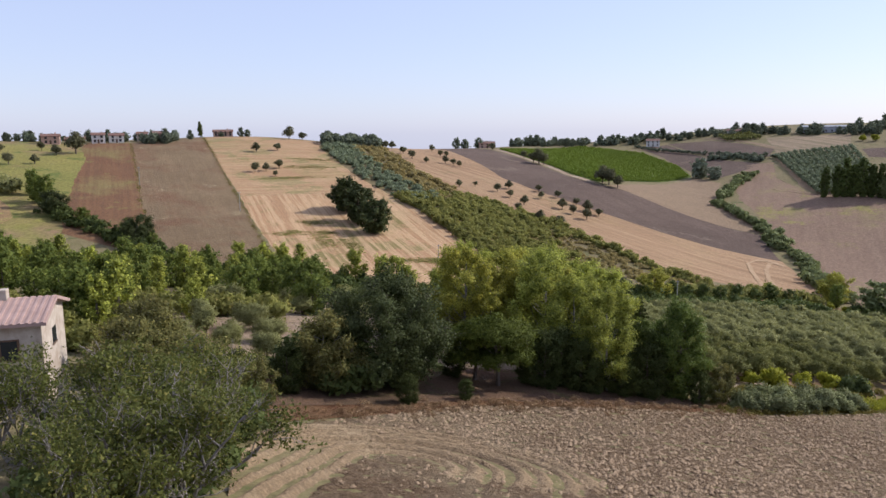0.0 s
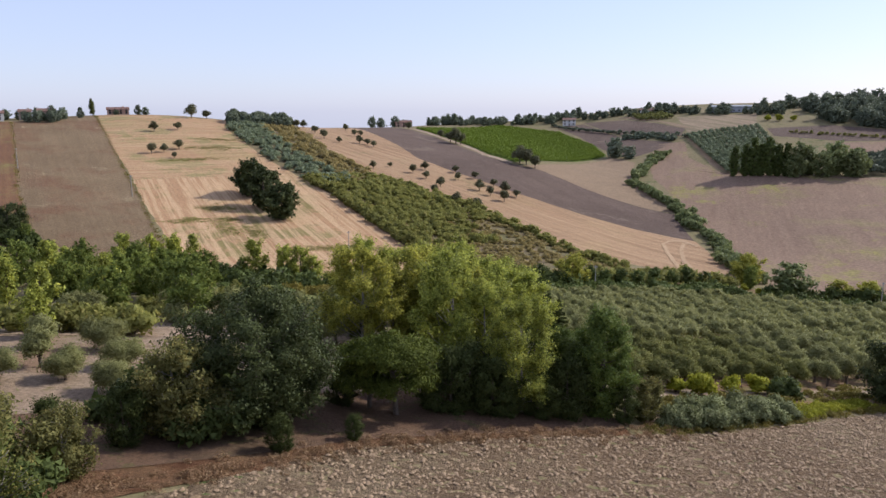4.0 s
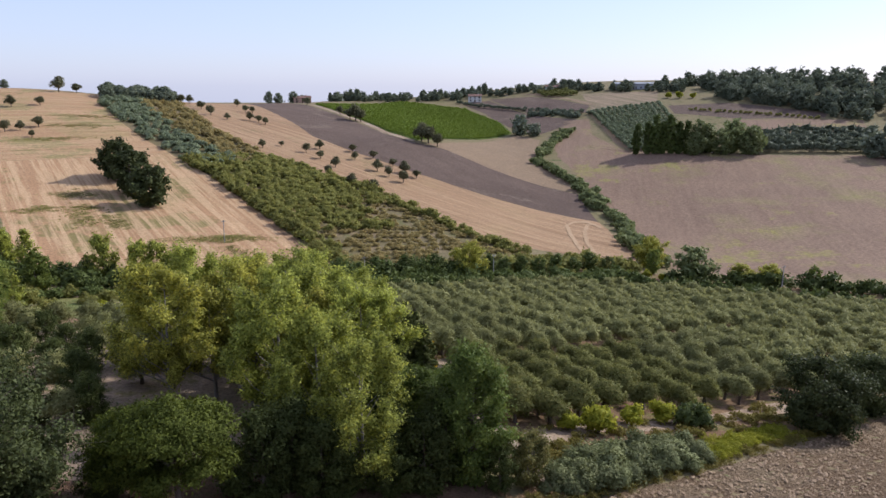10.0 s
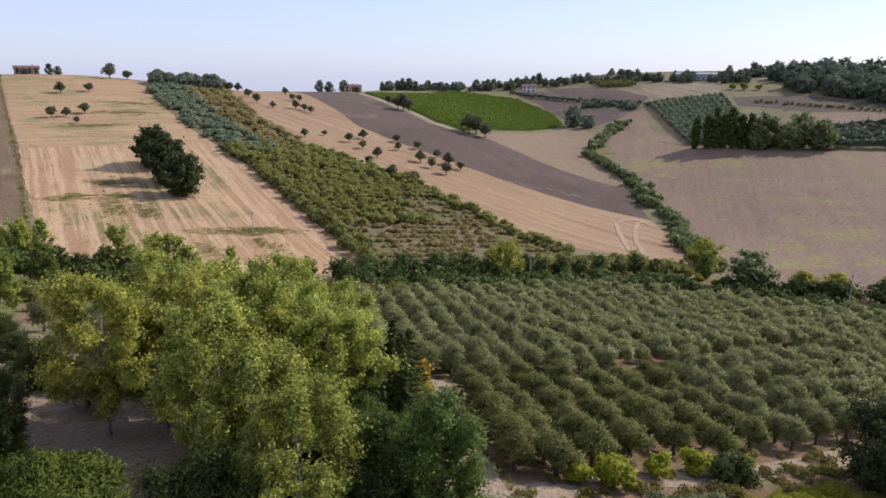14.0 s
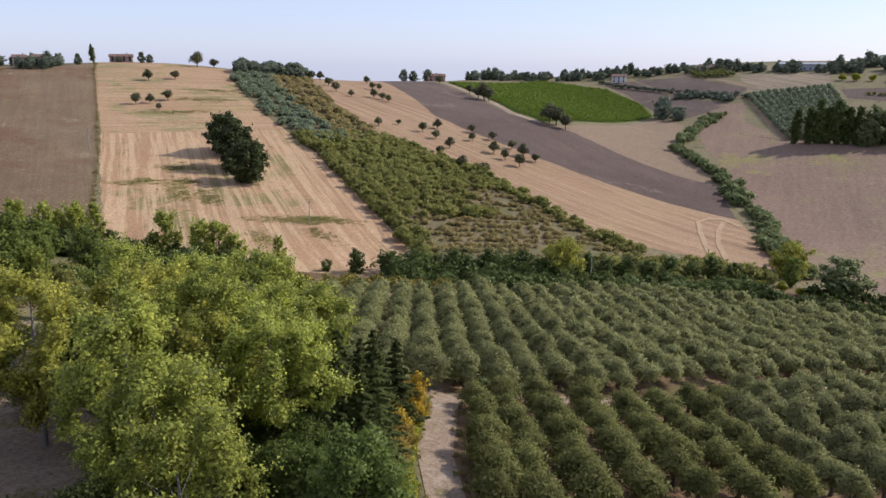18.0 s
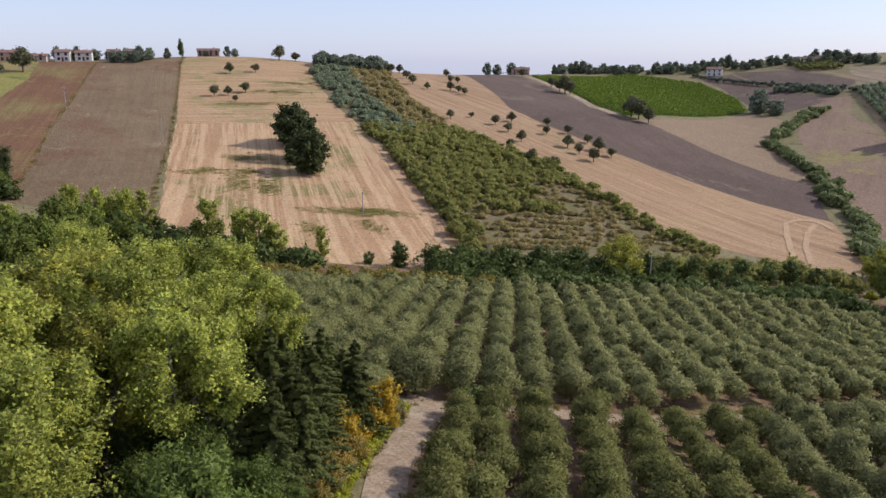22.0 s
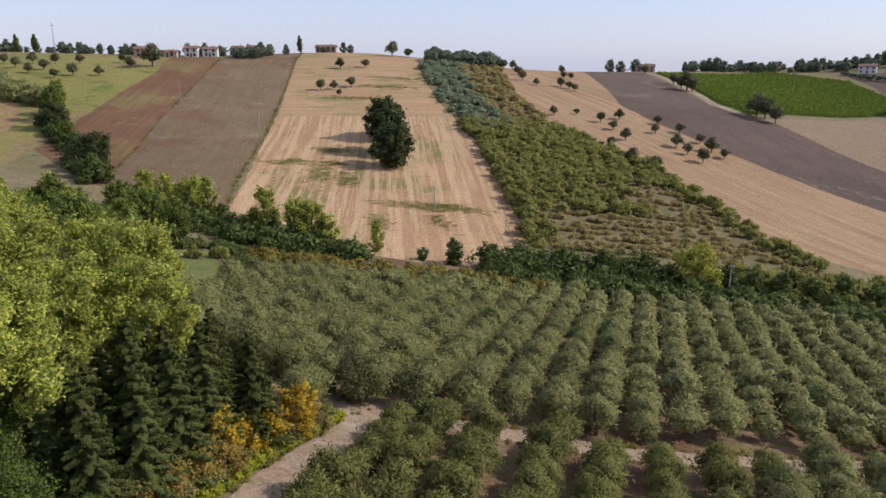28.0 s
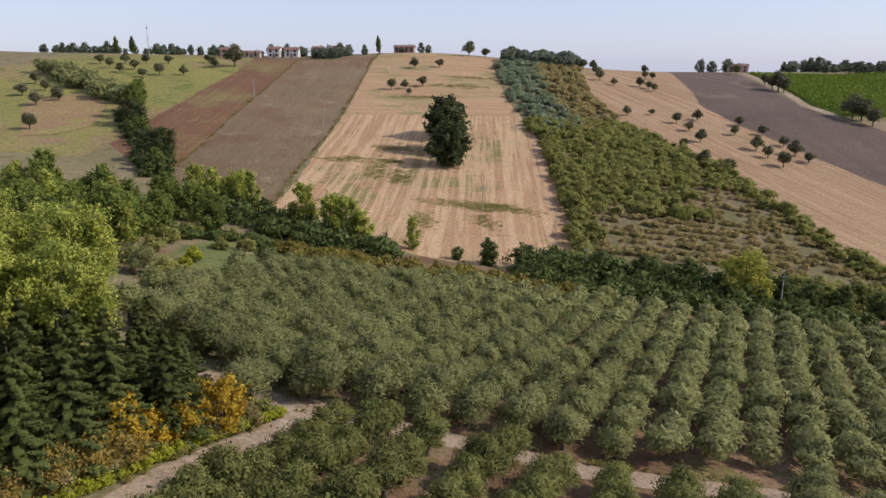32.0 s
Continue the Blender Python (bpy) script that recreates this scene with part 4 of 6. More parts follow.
kind("olive_tree", [lambda r: make_olive(r, 3.7, 1.5, 3600, 0.115), lambda r: make_olive(r, 3.4, 1.56, 3600, 0.115), lambda r: make_olive(r, 4.0, 1.46, 3600, 0.115)], M_BARK, L_OLIVE, "grey-green olive tree in its row", "tree", "olive trees of the grove")
kind("green_laurel", [lambda r: make_leafy(r, 11, 3.3, 50, 11, 40000, 0.15, 0.02, 0.8, 1.0, 0.34)], M_BARK, L_FRESH, "dense fresh green broad-leaved tree beside the firs", "tree", "broad-leaved trees beside the firs")
kind("ochre_shrub", [lambda r: make_leafy(r, 3.2, 1.8, 24, 7, 5200, 0.13, 0.05, 0.8, 1.0, 0.24, 0.05), lambda r: make_shrub(r, 2.6, 1.7, 4200, 0.14)], M_TWIG, L_OCHRE, "shrub with ochre autumn leaves", "shrub", "ochre shrubs by the track")
kind("young_olive", [lambda r: make_olive(r, 3.4, 1.45, 5200, 0.105), lambda r: make_olive(r, 3.1, 1.35, 5200, 0.105), lambda r: make_olive(r, 2.9, 1.3, 4200, 0.105)], M_BARK, L_OLIVE_G, "greener olive tree beside the dirt track", "tree", "olive trees beside the track")
kind("old_olive", [lambda r: make_olive(r, 4.4, 2.7, 16000, 0.125)], M_BARK, L_OLIVE, "old broad olive tree with grey-green leaves", "tree", "old olive trees")
kind("shrub", [lambda r: make_shrub(r, 2.6, 1.9, 1200, 0.32), lambda r: make_shrub(r, 2.2, 2.0, 1200, 0.32)], M_BARK, L_SHRUB, "dull green shrub with dense leaves", "shrub", "shrubs")
kind("dark_shrub", [lambda r: make_shrub(r, 3.2, 2.4, 2400, 0.30), lambda r: make_shrub(r, 2.8, 2.2, 2400, 0.30)], M_BARK, L_LAUREL, "dense dark green leafy shrub", "shrub", "dark shrubs")
kind("lime_shrub", [lambda r: make_shrub(r, 2.6, 1.5, 3600, 0.2)], M_BARK, L_LIME, "yellow-green bush beside the olives", "shrub", "yellow-green bushes")
kind("golden_shrub", [lambda r: make_leafy(r, 4.0, 1.6, 24, 6, 3800, 0.17, 0.10, 0.9, 0.9, 0.20, 0.05), lambda r: make_leafy(r, 3.6, 1.5, 24, 6, 3800, 0.17, 0.10, 0.9, 0.9, 0.20, 0.05)], M_TWIG, L_YELLOW, "small tree with golden autumn leaves", "tree", "golden trees by the track")
kind("rusty_shrub", [lambda r: make_shrub(r, 2.0, 1.7, 2600, 0.20), lambda r: make_leafy(r, 2.6, 1.6, 18, 5, 1800, 0.18, 0.08, 0.8, 1.0, 0.24, 0.04)], M_TWIG, L_RUST, "shrub with dry brownish leaves", "shrub", "dry shrubs")
kind("bare_tree", [lambda r: make_bare(r, 9.5, 3.6, 6500, 0.14), lambda r: make_bare(r, 8.5, 3.8, 6500, 0.14), lambda r: make_bare(r, 9.0, 3.2, 2600, 0.14)], M_TWIG, L_ROBINIA, "half-bare tree with grey branches and thin yellow-green leaf", "tree", "half-bare trees")
kind("dead_tree", [lambda r: make_bare(r, 6.5, 3.0, 40, 0.10)], M_TWIG, L_DRY, "bare dead tree with pale twigs", "tree")
kind("cypress_tree", [lambda r: make_cypress(r, 11, 1.3, 2600, 0.4)], M_BARK, L_FIR, "slim dark cypress on the ridge", "tree", "cypresses")
kind("far_tree", [lambda r: make_leafy(r, 9, 4.0, 22, 4, 520, 1.1, 0.05, 0.6, 1.0, 0.6, twig_wood=False), lambda r: make_leafy(r, 7.5, 4.2, 22, 4, 520, 1.1, 0.05, 0.6, 1.0, 0.6, twig_wood=False), lambda r: make_leafy(r, 10, 3.4, 22, 4, 520, 1.1, 0.06, 0.8, 1.0, 0.6, twig_wood=False)], M_BARK, L_FAR, "dark tree on the far ridge", "tree", "trees of the far ridge")
kind("far_poplar", [lambda r: make_leafy(r, 23, 2.9, 34, 5, 2400, 0.9, 0.03, 2.5, 0.9, 0.55, twig_wood=False), lambda r: make_leafy(r, 20, 2.7, 34, 5, 2400, 0.9, 0.03, 2.5, 0.9, 0.55, twig_wood=False)], M_BARK, L_LAUREL, "tall dark poplar at the foot of the far grove", "tree", "tall poplars of the far field")

kind("far_green_tree", [lambda r: make_leafy(r, 9, 3.4, 28, 6, 2600, 0.5, 0.06, 0.8, 1.0, 0.42, twig_wood=False), lambda r: make_leafy(r, 8, 3.6, 28, 6, 2600, 0.5, 0.06, 0.8, 1.0, 0.42, twig_wood=False)], M_BARK, L_CREEK, "tall grey-green tree beside the far poplars", "tree", "trees of the far field")
kind("leafy_ash", [lambda r: make_leafy(r, 7.5, 3.0, 34, 9, 16000, 0.17, 0.03, 0.8, 1.0, 0.34, fill=0.55), lambda r: make_leafy(r, 6.5, 2.8, 30, 9, 14000, 0.17, 0.03, 0.8, 1.0, 0.34, fill=0.55)], M_TWIG, L_ASH, "small ash tree with dull green leaves at the field edge", "tree", "ash trees at the field edge")
kind("ditch_poplar", [lambda r: make_leafy(r, 9.2, 2.6, 28, 6, 5200, 0.27, 0.10, 1.0, 0.9, 0.36, twig_wood=False)], M_BARK, L_POPLAR, "light green poplar at the foot of the stubble field", "tree", "poplars of the ditch")
kind("undergrowth_tree", [lambda r: make_leafy(r, 6, 2.2, 30, 8, 15000, 0.115, 0.02, 0.7, 1.0, 0.28, twig_wood=False)], M_BARK, L_UNDER, "leafy undergrowth tree under the poplars, leaves coloured darker for shade", "tree", "undergrowth of the copse")
kind("bramble", [lambda r: make_shrub(r, 1.7, 2.0, 6000, 0.135), lambda r: make_shrub(r, 1.5, 1.9, 6000, 0.135)], M_BARK, L_BRAMBLE, "mound of grey-green brambles at the field edge", "bramble", "bramble hedge")

# ---------------------------------------------------------------- the copse at the edge of the near field
for x, y, s in ((-13, 70, 1.0),):
    plant("holm_oak", x, y, s, form=0)
plant("umbrella_pine", -2, 74.5)
plant("umbrella_pine", -4.6, 75.6, 0.85)
for x, y, s in ((3, 77, 1.05), (7, 77.4, 0.95), (5, 78.6, 1.1)):
    plant("undergrowth_tree", x, y, s)
plant("laurel_tree", 18.3, 81, 0.93)
for x, y, s in ((3.5, 87, 1.0), (6.8, 83.5, 0.92), (10, 79, 0.82), (-1, 104, 1.0), (-8, 108, 0.95), (-3, 112, 0.95)):
    plant("poplar_tree", x, y, s)
for x, y, s in ((10.2, 92.6, 0.92), (4, 97, 0.95), (7, 100, 0.9), (9.6, 104.3, 0.86), (4, 108.5, 1.0), (9.2, 96.5, 0.85)):
    plant("tall_poplar", x, y, s)
for x, y, s in ((-7, 93.5, 1.0), (-3.5, 96, 0.95), (0, 98, 1.0), (5.5, 93.5, 0.95)):
    plant("yellow_poplar", x, y, s)
for x, y, s in ((3, 92.5, 0.95), (5.5, 92.2, 0.85), (9.2, 95.2, 0.9), (1.2, 91, 0.8), (7, 101, 0.8)):
    plant("dead_tree", x, y, s)
for x, y, s in ((1, 77.5, 0.30), (5, 79.5, 0.36), (8.5, 77.5, 0.34), (11.5, 78.2, 0.42), (14.5, 79, 0.5), (16.2, 81.5, 0.6), (12.5, 81.5, 0.45), (3, 82, 0.4), (7.5, 82, 0.45), (20.3, 79.6, 0.3), (-7, 76, 0.33), (-12, 77, 0.35)):
    plant("undergrowth_tree", x, y, s / 0.5)
for x, y, s in ((16.3, 106.9, 0.9), (13.2, 106.7, 0.85), (14.9, 103.6, 0.95), (15.6, 100.2, 1.0), (16.2, 96.8, 1.02), (12.9, 99.6, 1.0), (12.2, 103.2, 0.95), (13.7, 95.8, 1.0), (15.9, 93.4, 0.92), (13.4, 92.6, 0.9), (14.3, 109.6, 0.78), (11.0, 109.0, 0.82), (8.3, 108.2, 0.75), (10.9, 99.3, 0.95), (9.2, 103.4, 0.92), (11.6, 96.2, 0.95), (10.6, 106, 0.88), (14.9, 98.2, 0.9), (9.0, 111.4, 0.85), (12.2, 111.8, 0.8)):
    plant("fir_tree", x, y, s)
for x, y, s in ((15.9, 103.6, 1.05), (16.7, 106.9, 1.0), (17.3, 110.4, 1.05), (16.4, 105.2, 0.8)):
    plant("golden_shrub", x, y, s)
for x, y, s in ((15.0, 98.6, 1.0), (16.3, 100.6, 1.05), (16.9, 97.4, 0.9), (15.7, 95.6, 1.0), (17.3, 102.3, 0.8), (14.2, 97.2, 0.8), (17.4, 94.6, 0.8)):
    plant("ochre_shrub", x, y, s)
for x, y, s in ((12.9, 90.2, 0.62), (10.4, 92.5, 0.6), (16.9, 88.3, 0.62), (14.8, 84.5, 0.72), (17.6, 91.6, 0.36), (8.2, 91.2, 0.5), (12.3, 86.8, 0.62)):
    plant("green_laurel", x, y, s)
for x, y, s in ((18.3, 91.8, 0.7), (18.0, 104.2, 0.5), (18.9, 106.2, 0.5), (19.0, 109.2, 0.5), (18.6, 101.0, 0.65), (19.3, 112.6, 0.6), (17.8, 113.5, 0.7), (18.8, 97.5, 0.7)):
    plant("rusty_shrub", x - 1.3, y, s)
for x, y, s in ((18.9, 95.2, 0.5), (19.3, 92.3, 0.5), (18.7, 104.8, 0.4), (19.2, 110.9, 0.42), (18.5, 99.9, 0.5), (18.4, 114.6, 0.6)):
    plant("shrub", x - 1.4, y, s)
for x, y, s in ((-21, 62, 1.3), (-24, 58, 1.2), (-18, 66, 1.5), (-10, 63.5, 0.8), (-30, 60, 1.3), (-5, 67.5, 0.6)):
    plant("undergrowth_tree", x, y, s * 0.6, label="dull green bushy small tree at the field edge")
for x, y, s in ((-18.4, 64.6, 1.0), (-16.4, 65.2, 0.75), (-23.5, 49.5, 0.85), (-26.5, 53.5, 0.9), (-21.6, 54.8, 0.62), (-25.5, 44.5, 0.85), (-29.5, 50, 0.9), (-31, 58, 1.05), (-35, 63.5, 0.95), (-39, 69, 0.9)):
    plant("leafy_ash", x, y, s)
for x, y, s in ((-19, 71, 1.5), (-22, 68, 1.4), (-17, 64.5, 1.0), (-15, 66, 1.2)):
    plant("dark_shrub", x, y, s)
for x, y, s in ((-23, 79, 0.9), (-20, 84, 0.9), (-37, 80, 1.0), (-41, 88, 1.0), (-14, 88, 0.9), (-17, 95, 1.0), (-22, 97, 1.0), (-11, 99, 1.0)):
    plant("olive_tree", x, y, s, label="grey-green olive tree in the clearing")
for x, y, s in ((-34.2, 88.1, 0.7), (-27.4, 74, 0.62), (-32.8, 76.4, 0.6), (-29.5, 82, 0.6), (-38.5, 74.5, 0.6)):
    plant("old_olive", x, y, s, label="old olive tree in the clearing")
for x, y, s, f in ((-21, 35, 0.70, 0), (-26, 33, 0.72, 1), (-17.5, 31, 0.66, 2), (-24, 40, 0.70, 2), (-20, 40.5, 0.66, 1), (-26, 46, 0.66, 0), (-16.0, 26, 0.66, 1), (-22.5, 31, 0.7, 2), (-19, 27, 0.66, 0), (-22, 45, 0.66, 1), (-30, 37, 0.6, 0), (-13.5, 25, 0.72, 0), (-15.3, 30, 0.7, 1), (-16.8, 36, 0.62, 2), (-18.5, 34, 0.66, 0), (-14.5, 22, 0.7, 1)):
    plant("bare_tree", x, y, s * ((0.98 if y > 32.5 else 0.75) + 0.45 * ((f * 31 + abs(x) * 17) % 10) / 10), form=f)
for x, y, s in ((-19, 37, 1.4), (-17.0, 33, 1.2), (-22, 44, 1.3), (-25, 37, 1.3), (-22, 50, 1.2), (-20, 30, 1.3), (-26, 52, 1.4), (-29, 48, 1.2), (-18.5, 45, 0.9)):
    plant("dark_shrub", x, y, s * 0.8)

# ---------------------------------------------------------------- bushes between near field and olives
for x, y, s in ((30, 93.2, 0.75), (33, 93.2, 1.1), (37.4, 95.8, 0.8), (41.6, 97.2, 0.9), (46.3, 98.4, 0.65)):
    plant("lime_shrub", x, y, s)
rng = np.random.default_rng(17)
grove("edge_weeds", [(41.5 + 13 * f + 0.6 * rng.normal(), 89 + 6.8 * f + 0.9 * rng.normal(), 0.4 + 0.3 * rng.random()) for f in rng.random(170)], lambda r: make_shrub(r, 1.1, 1.0, 480, 0.11)[1], 4, L_LIME, "strip of yellow-green weeds along the ploughed field", "weeds", 18)
grove("grove_weeds", [(24 + 36 * f + rng.normal(), 86 + 16 * f + 2.0 * rng.normal(), 0.3 + 0.5 * rng.random()) for f in rng.random(90)], lambda r: make_shrub(r, 1.1, 1.0, 300, 0.18)[1], 4, L_DRY, "dry weeds along the dirt track", "weeds", 19)
plant("leafy_ash", 22.8, 81, 0.6, label="small green leafy tree beside the brambles")
plant("shrub", 24, 84, 0.6)
plant("dark_shrub", 44, 96.6, 0.9)
plant("holm_oak", 59, 96.4, 0.82, form=1, label="round dark tree at the field edge")
plant("holm_oak", 69.5, 102.5, 0.75, form=1, label="round dark tree at the field edge")
for x, y, s in ((25.3, 80, 1.0), (27.6, 81.2, 1.15), (30.2, 82.4, 1.2), (32.6, 83.6, 1.2), (35.2, 84.8, 1.15), (37.8, 86, 1.1), (40.2, 87.4, 0.95), (26.8, 82.6, 1.0), (29.4, 84.4, 1.1), (32, 86, 1.15), (34.6, 87.2, 1.1), (37.2, 88.4, 1.05), (39.4, 89.4, 0.9), (31, 83.1, 1.0), (36.4, 86.4, 1.1)):
    plant("bramble", x, y, s)

# ---------------------------------------------------------------- the dirt track
TRACK = [(24.6, 80), (23.2, 87), (22.2, 92), (21.0, 98), (20.2, 103), (19.9, 108), (19.6, 114), (19.9, 118.5), (22.5, 121.3), (29, 123.8), (40, 128), (50, 134), (66, 144), (82, 150)]
mid = resampled(TRACK, 90)
way = np.gradient(mid, axis=0)
way /= np.linalg.norm(way, axis=1)[:, None]
side = np.stack([way[:, 1], -way[:, 0]], 1) * 1.5
field("dirt_track", mid - side, mid + side, M_DIRT, "pale dirt track between the firs and the olives", lift=0.17, step=1.0)
field("dirt_track_edge", [(24, 86), (33, 93), (44, 95), (53, 99.5), (62, 103)], [(24, 91), (32, 95.5), (44, 98), (52, 102), (60, 106)], M_DIRT, "pale dirt track along the olive grove", lift=0.15, step=1.0)
field("yard", [(7, 117), (10, 118.5), (15, 119), (19, 122.5)], [(8, 113.6), (12, 112.8), (16, 113.4), (20, 117)], M_DIRT, "bare pale earth where the track bends", lift=0.2, step=1.0)

hedge_line = np.column_stack([np.interp(np.linspace(92, 116, 70), [92, 98, 104, 116], [19.6, 18.2, 17.9, 17.8]), np.linspace(92, 116, 70), 0.55 + 0.3 * np.sin(np.arange(70) * 0.9) ** 2])
grove("track_weeds", hedge_line, lambda r: make_shrub(r, 1.3, 0.75, 420, 0.16)[1], 4, L_LIME, "strip of yellow-green weeds along the dirt track", "weeds", 20)
rng = np.random.default_rng(23)
along = mid[rng.integers(0, 90, 260)] + rng.normal(size=(260, 2)) * 0.2
shift = np.where(rng.random(260) < 0.5, 1.6, -1.6)[:, None] * (1 + 0.25 * rng.random(260))[:, None]
across = np.stack([way[:, 1], -way[:, 0]], 1)[np.argmin(np.hypot(mid[None, :, 0] - along[:, :1], mid[None, :, 1] - along[:, 1:]), axis=1)]
grove("verge_grass", np.column_stack([along + across * shift, 0.2 + 0.3 * rng.random(260)]), lambda r: make_shrub(r, 1.0, 1.1, 160, 0.16)[1], 4, L_DRY, "dry grass tufts on the verges of the dirt track", "grass", 21)
for x, y, s in ((-25, 113, 0.8), (-21, 108, 0.7), (-17, 103, 0.75), (-14.5, 93.5, 0.8), (-19, 99, 0.7), (-12, 88.5, 0.7), (-24, 103, 0.8), (-28, 108, 0.7), (-9, 104, 0.6), (-16, 88, 0.6)):
    plant("undergrowth_tree", x, y, s, label="dark leafy small tree in the clearing")

rng = np.random.default_rng(29)
bank = resampled([(-24, 47), (-18, 54), (-9, 61.5), (-4, 66.6), (6, 71.4), (20, 76.8), (25, 78.4)], 200)[rng.integers(0, 200, 420)] + rng.normal(size=(420, 2)) * np.array([1.1, 1.1])
grove("bank_grass", np.column_stack([bank, 0.25 + 0.55 * rng.random(420) ** 2]), lambda r: make_shrub(r, 0.75, 0.95, 150, 0.12)[1], 5, L_RED_GRASS, "tufts of rusty dry grass along the ploughed field", "grass", 22)

rng = np.random.default_rng(93)
edge = resampled([(22, 77.6), (26, 79), (36, 83.4), (48, 89.9), (58, 95.2), (66, 99.5)], 300)[rng.integers(0, 300, 330)] + rng.normal(size=(330, 2)) * 0.5
grove("field_edge_grass", np.column_stack([edge, 0.3 + 0.5 * rng.random(330) ** 2]), lambda r: make_shrub(r, 0.8, 0.9, 160, 0.11)[1], 5, L_DRY, "dry grass along the edge of the ploughed field", "grass", 94)

# ---------------------------------------------------------------- the olive grove
rng = np.random.default_rng(11)
rows_near, rows_far, young = [], [], []
LEAN = -0.115
FRONT_ROWS = [19.2, 21.9] + [26.1 + 4.6 * k for k in range(34)]
BACK_ROWS = [22.2 + 4.02 * k for k in range(-12, 40)]
for rows, back in ((FRONT_ROWS, False), (BACK_ROWS, True)):
    for row in rows:
        for j in range(0, 53):
            y = 84 + j * (2.3 if back else 2.55) + rng.normal() * 0.3
            x = row + LEAN * (y - 150) + rng.normal() * (0.16 if back else 0.35)
            north_edge = np.interp(x, [-45, -20, -9, 2, 16, 29, 41, 53, 72, 87, 105, 120, 150, 200], [140, 164, 171, 180, 187, 193, 198, 202, 203, 199, 187, 178, 160, 132])
            south_edge = np.interp(x, [-20, -12, -6, 1, 7, 17, 21, 23.5, 30, 37, 47, 60, 110, 200], [150, 128, 119.5, 120.5, 118.5, 121.5, 112, 92, 94.5, 98.5, 101.5, 106.5, 114, 120])
            path_y = np.interp(x, [19, 22.5, 29, 40, 50, 66, 82, 200], [120, 121.5, 123.8, 128, 134, 144, 150, 185])
            if not south_edge < y < north_edge or x < -19 or (y > path_y) != back:
                continue
            if np.hypot(mid[:, 0] - x, mid[:, 1] - y).min() < 2.3 or rng.random() < 0.03:
                continue
            s = 0.84 + 0.32 * rng.random()
            if not back and x < 52:
                young.append((x, y, s))
            elif x < 66 and y < 165:
                rows_near.append((x, y, s))
            else:
                rows_far.append((x, y, s))
for x, y, s in young:
    plant("young_olive", x, y, s)
for x, y, s in rows_near[:280]:
    plant("olive_tree", x, y, s)
for x, y, s in ((17.4, 121.2, 0.9), (14.2, 116.4, 0.72), (9, 121, 0.8), (4, 121.5, 0.85), (-3, 121.5, 0.75)):
    plant("old_olive", x, y, s)
plant("dark_shrub", 23.2, 121.6, 0.62, label="round glossy dark bush where the track bends")
rows_far += rows_near[280:]
rows_mid = [p for p in rows_far if p[1] < 172]
rows_far = [p for p in rows_far if p[1] >= 172]
grove("olive_rows", rows_mid, lambda r: make_olive(r, 3.4, 1.5, 1000, 0.20)[1], 6, L_OLIVE, "rows of grey-green olive trees", "olive grove", 25)
grove("far_olive_rows", rows_far, lambda r: make_olive(r, 3.3, 1.5, 460, 0.32)[1], 6, L_OLIVE, "far rows of grey-green olive trees", "olive grove")

# ---------------------------------------------------------------- orchard band on the slope
def inside_band(rng, count, f0, f1, g0=0.0, g1=1.0):
    a, b = resampled(GROVE_LEFT, 200), resampled(GROVE_RIGHT, 200)
    i = (rng.uniform(f0, f1, count) * 199).astype(int)
    g = rng.uniform(g0, g1, count)[:, None]
    p = a[i] * (1 - g) + b[i] * g
    return np.column_stack([p, 0.7 + 0.6 * rng.random(count)])


def inside_rows(rng, count):
    """Low rows across the foot of the band."""
    p = inside_band(rng, count, 0.74, 0.99, 0.06, 0.98)
    across = p[:, :2] @ np.array([-0.37, 0.93])
    shift = np.round(across / 5.0) * 5.0 - across + 0.5 * rng.normal(size=count)
    p[:, :2] += shift[:, None] * np.array([-0.37, 0.93])
    return p


rng = np.random.default_rng(21)
grove("silver_orchard", inside_band(rng, 240, 0.08, 0.56, 0.02, 0.5), lambda r: make_shrub(r, 2.6, 1.9, 420, 0.44)[1], 4, L_SILVER, "silvery olive trees in the orchard band", "olive trees", 6)
grove("upper_orchard", inside_band(rng, 330, 0.06, 0.58, 0.45, 0.99), lambda r: make_shrub(r, 1.9, 1.7, 340, 0.42)[1], 4, L_RUST, "brownish shrubs in the orchard band", "shrubs", 7)
grove("green_orchard", np.concatenate([inside_band(rng, 640, 0.52, 0.76, 0.0, 0.98), inside_band(rng, 170, 0.74, 0.86, 0.0, 0.6), inside_band(rng, 60, 0.74, 0.97, 0.9, 1.0)]), lambda r: make_shrub(r, 2.5, 1.7, 360, 0.42)[1], 4, L_SHRUB, "green fruit trees in the orchard band", "fruit trees", 8)
grove("edge_orchard", inside_band(rng, 90, 0.55, 1.0, 0.0, 0.10), lambda r: make_shrub(r, 3.4, 1.8, 520, 0.42)[1], 4, L_SHRUB, "green fruit trees along the stubble field", "fruit trees", 9)
grove("low_orchard", inside_rows(rng, 640), lambda r: make_shrub(r, 1.1, 1.15, 200, 0.26)[1], 4, L_RUST, "low brownish vines and shrubs in the orchard band", "shrubs", 10)
grove("top_wood", inside_band(rng, 70, 0.0, 0.09, 0.05, 0.95), lambda r: make_round_tree(r, 6.5, 2.8, 14, 700, 0.8, 0.05, 1.4)[1], 3, L_FAR, "dark trees at the top of the orchard band", "trees", 11)

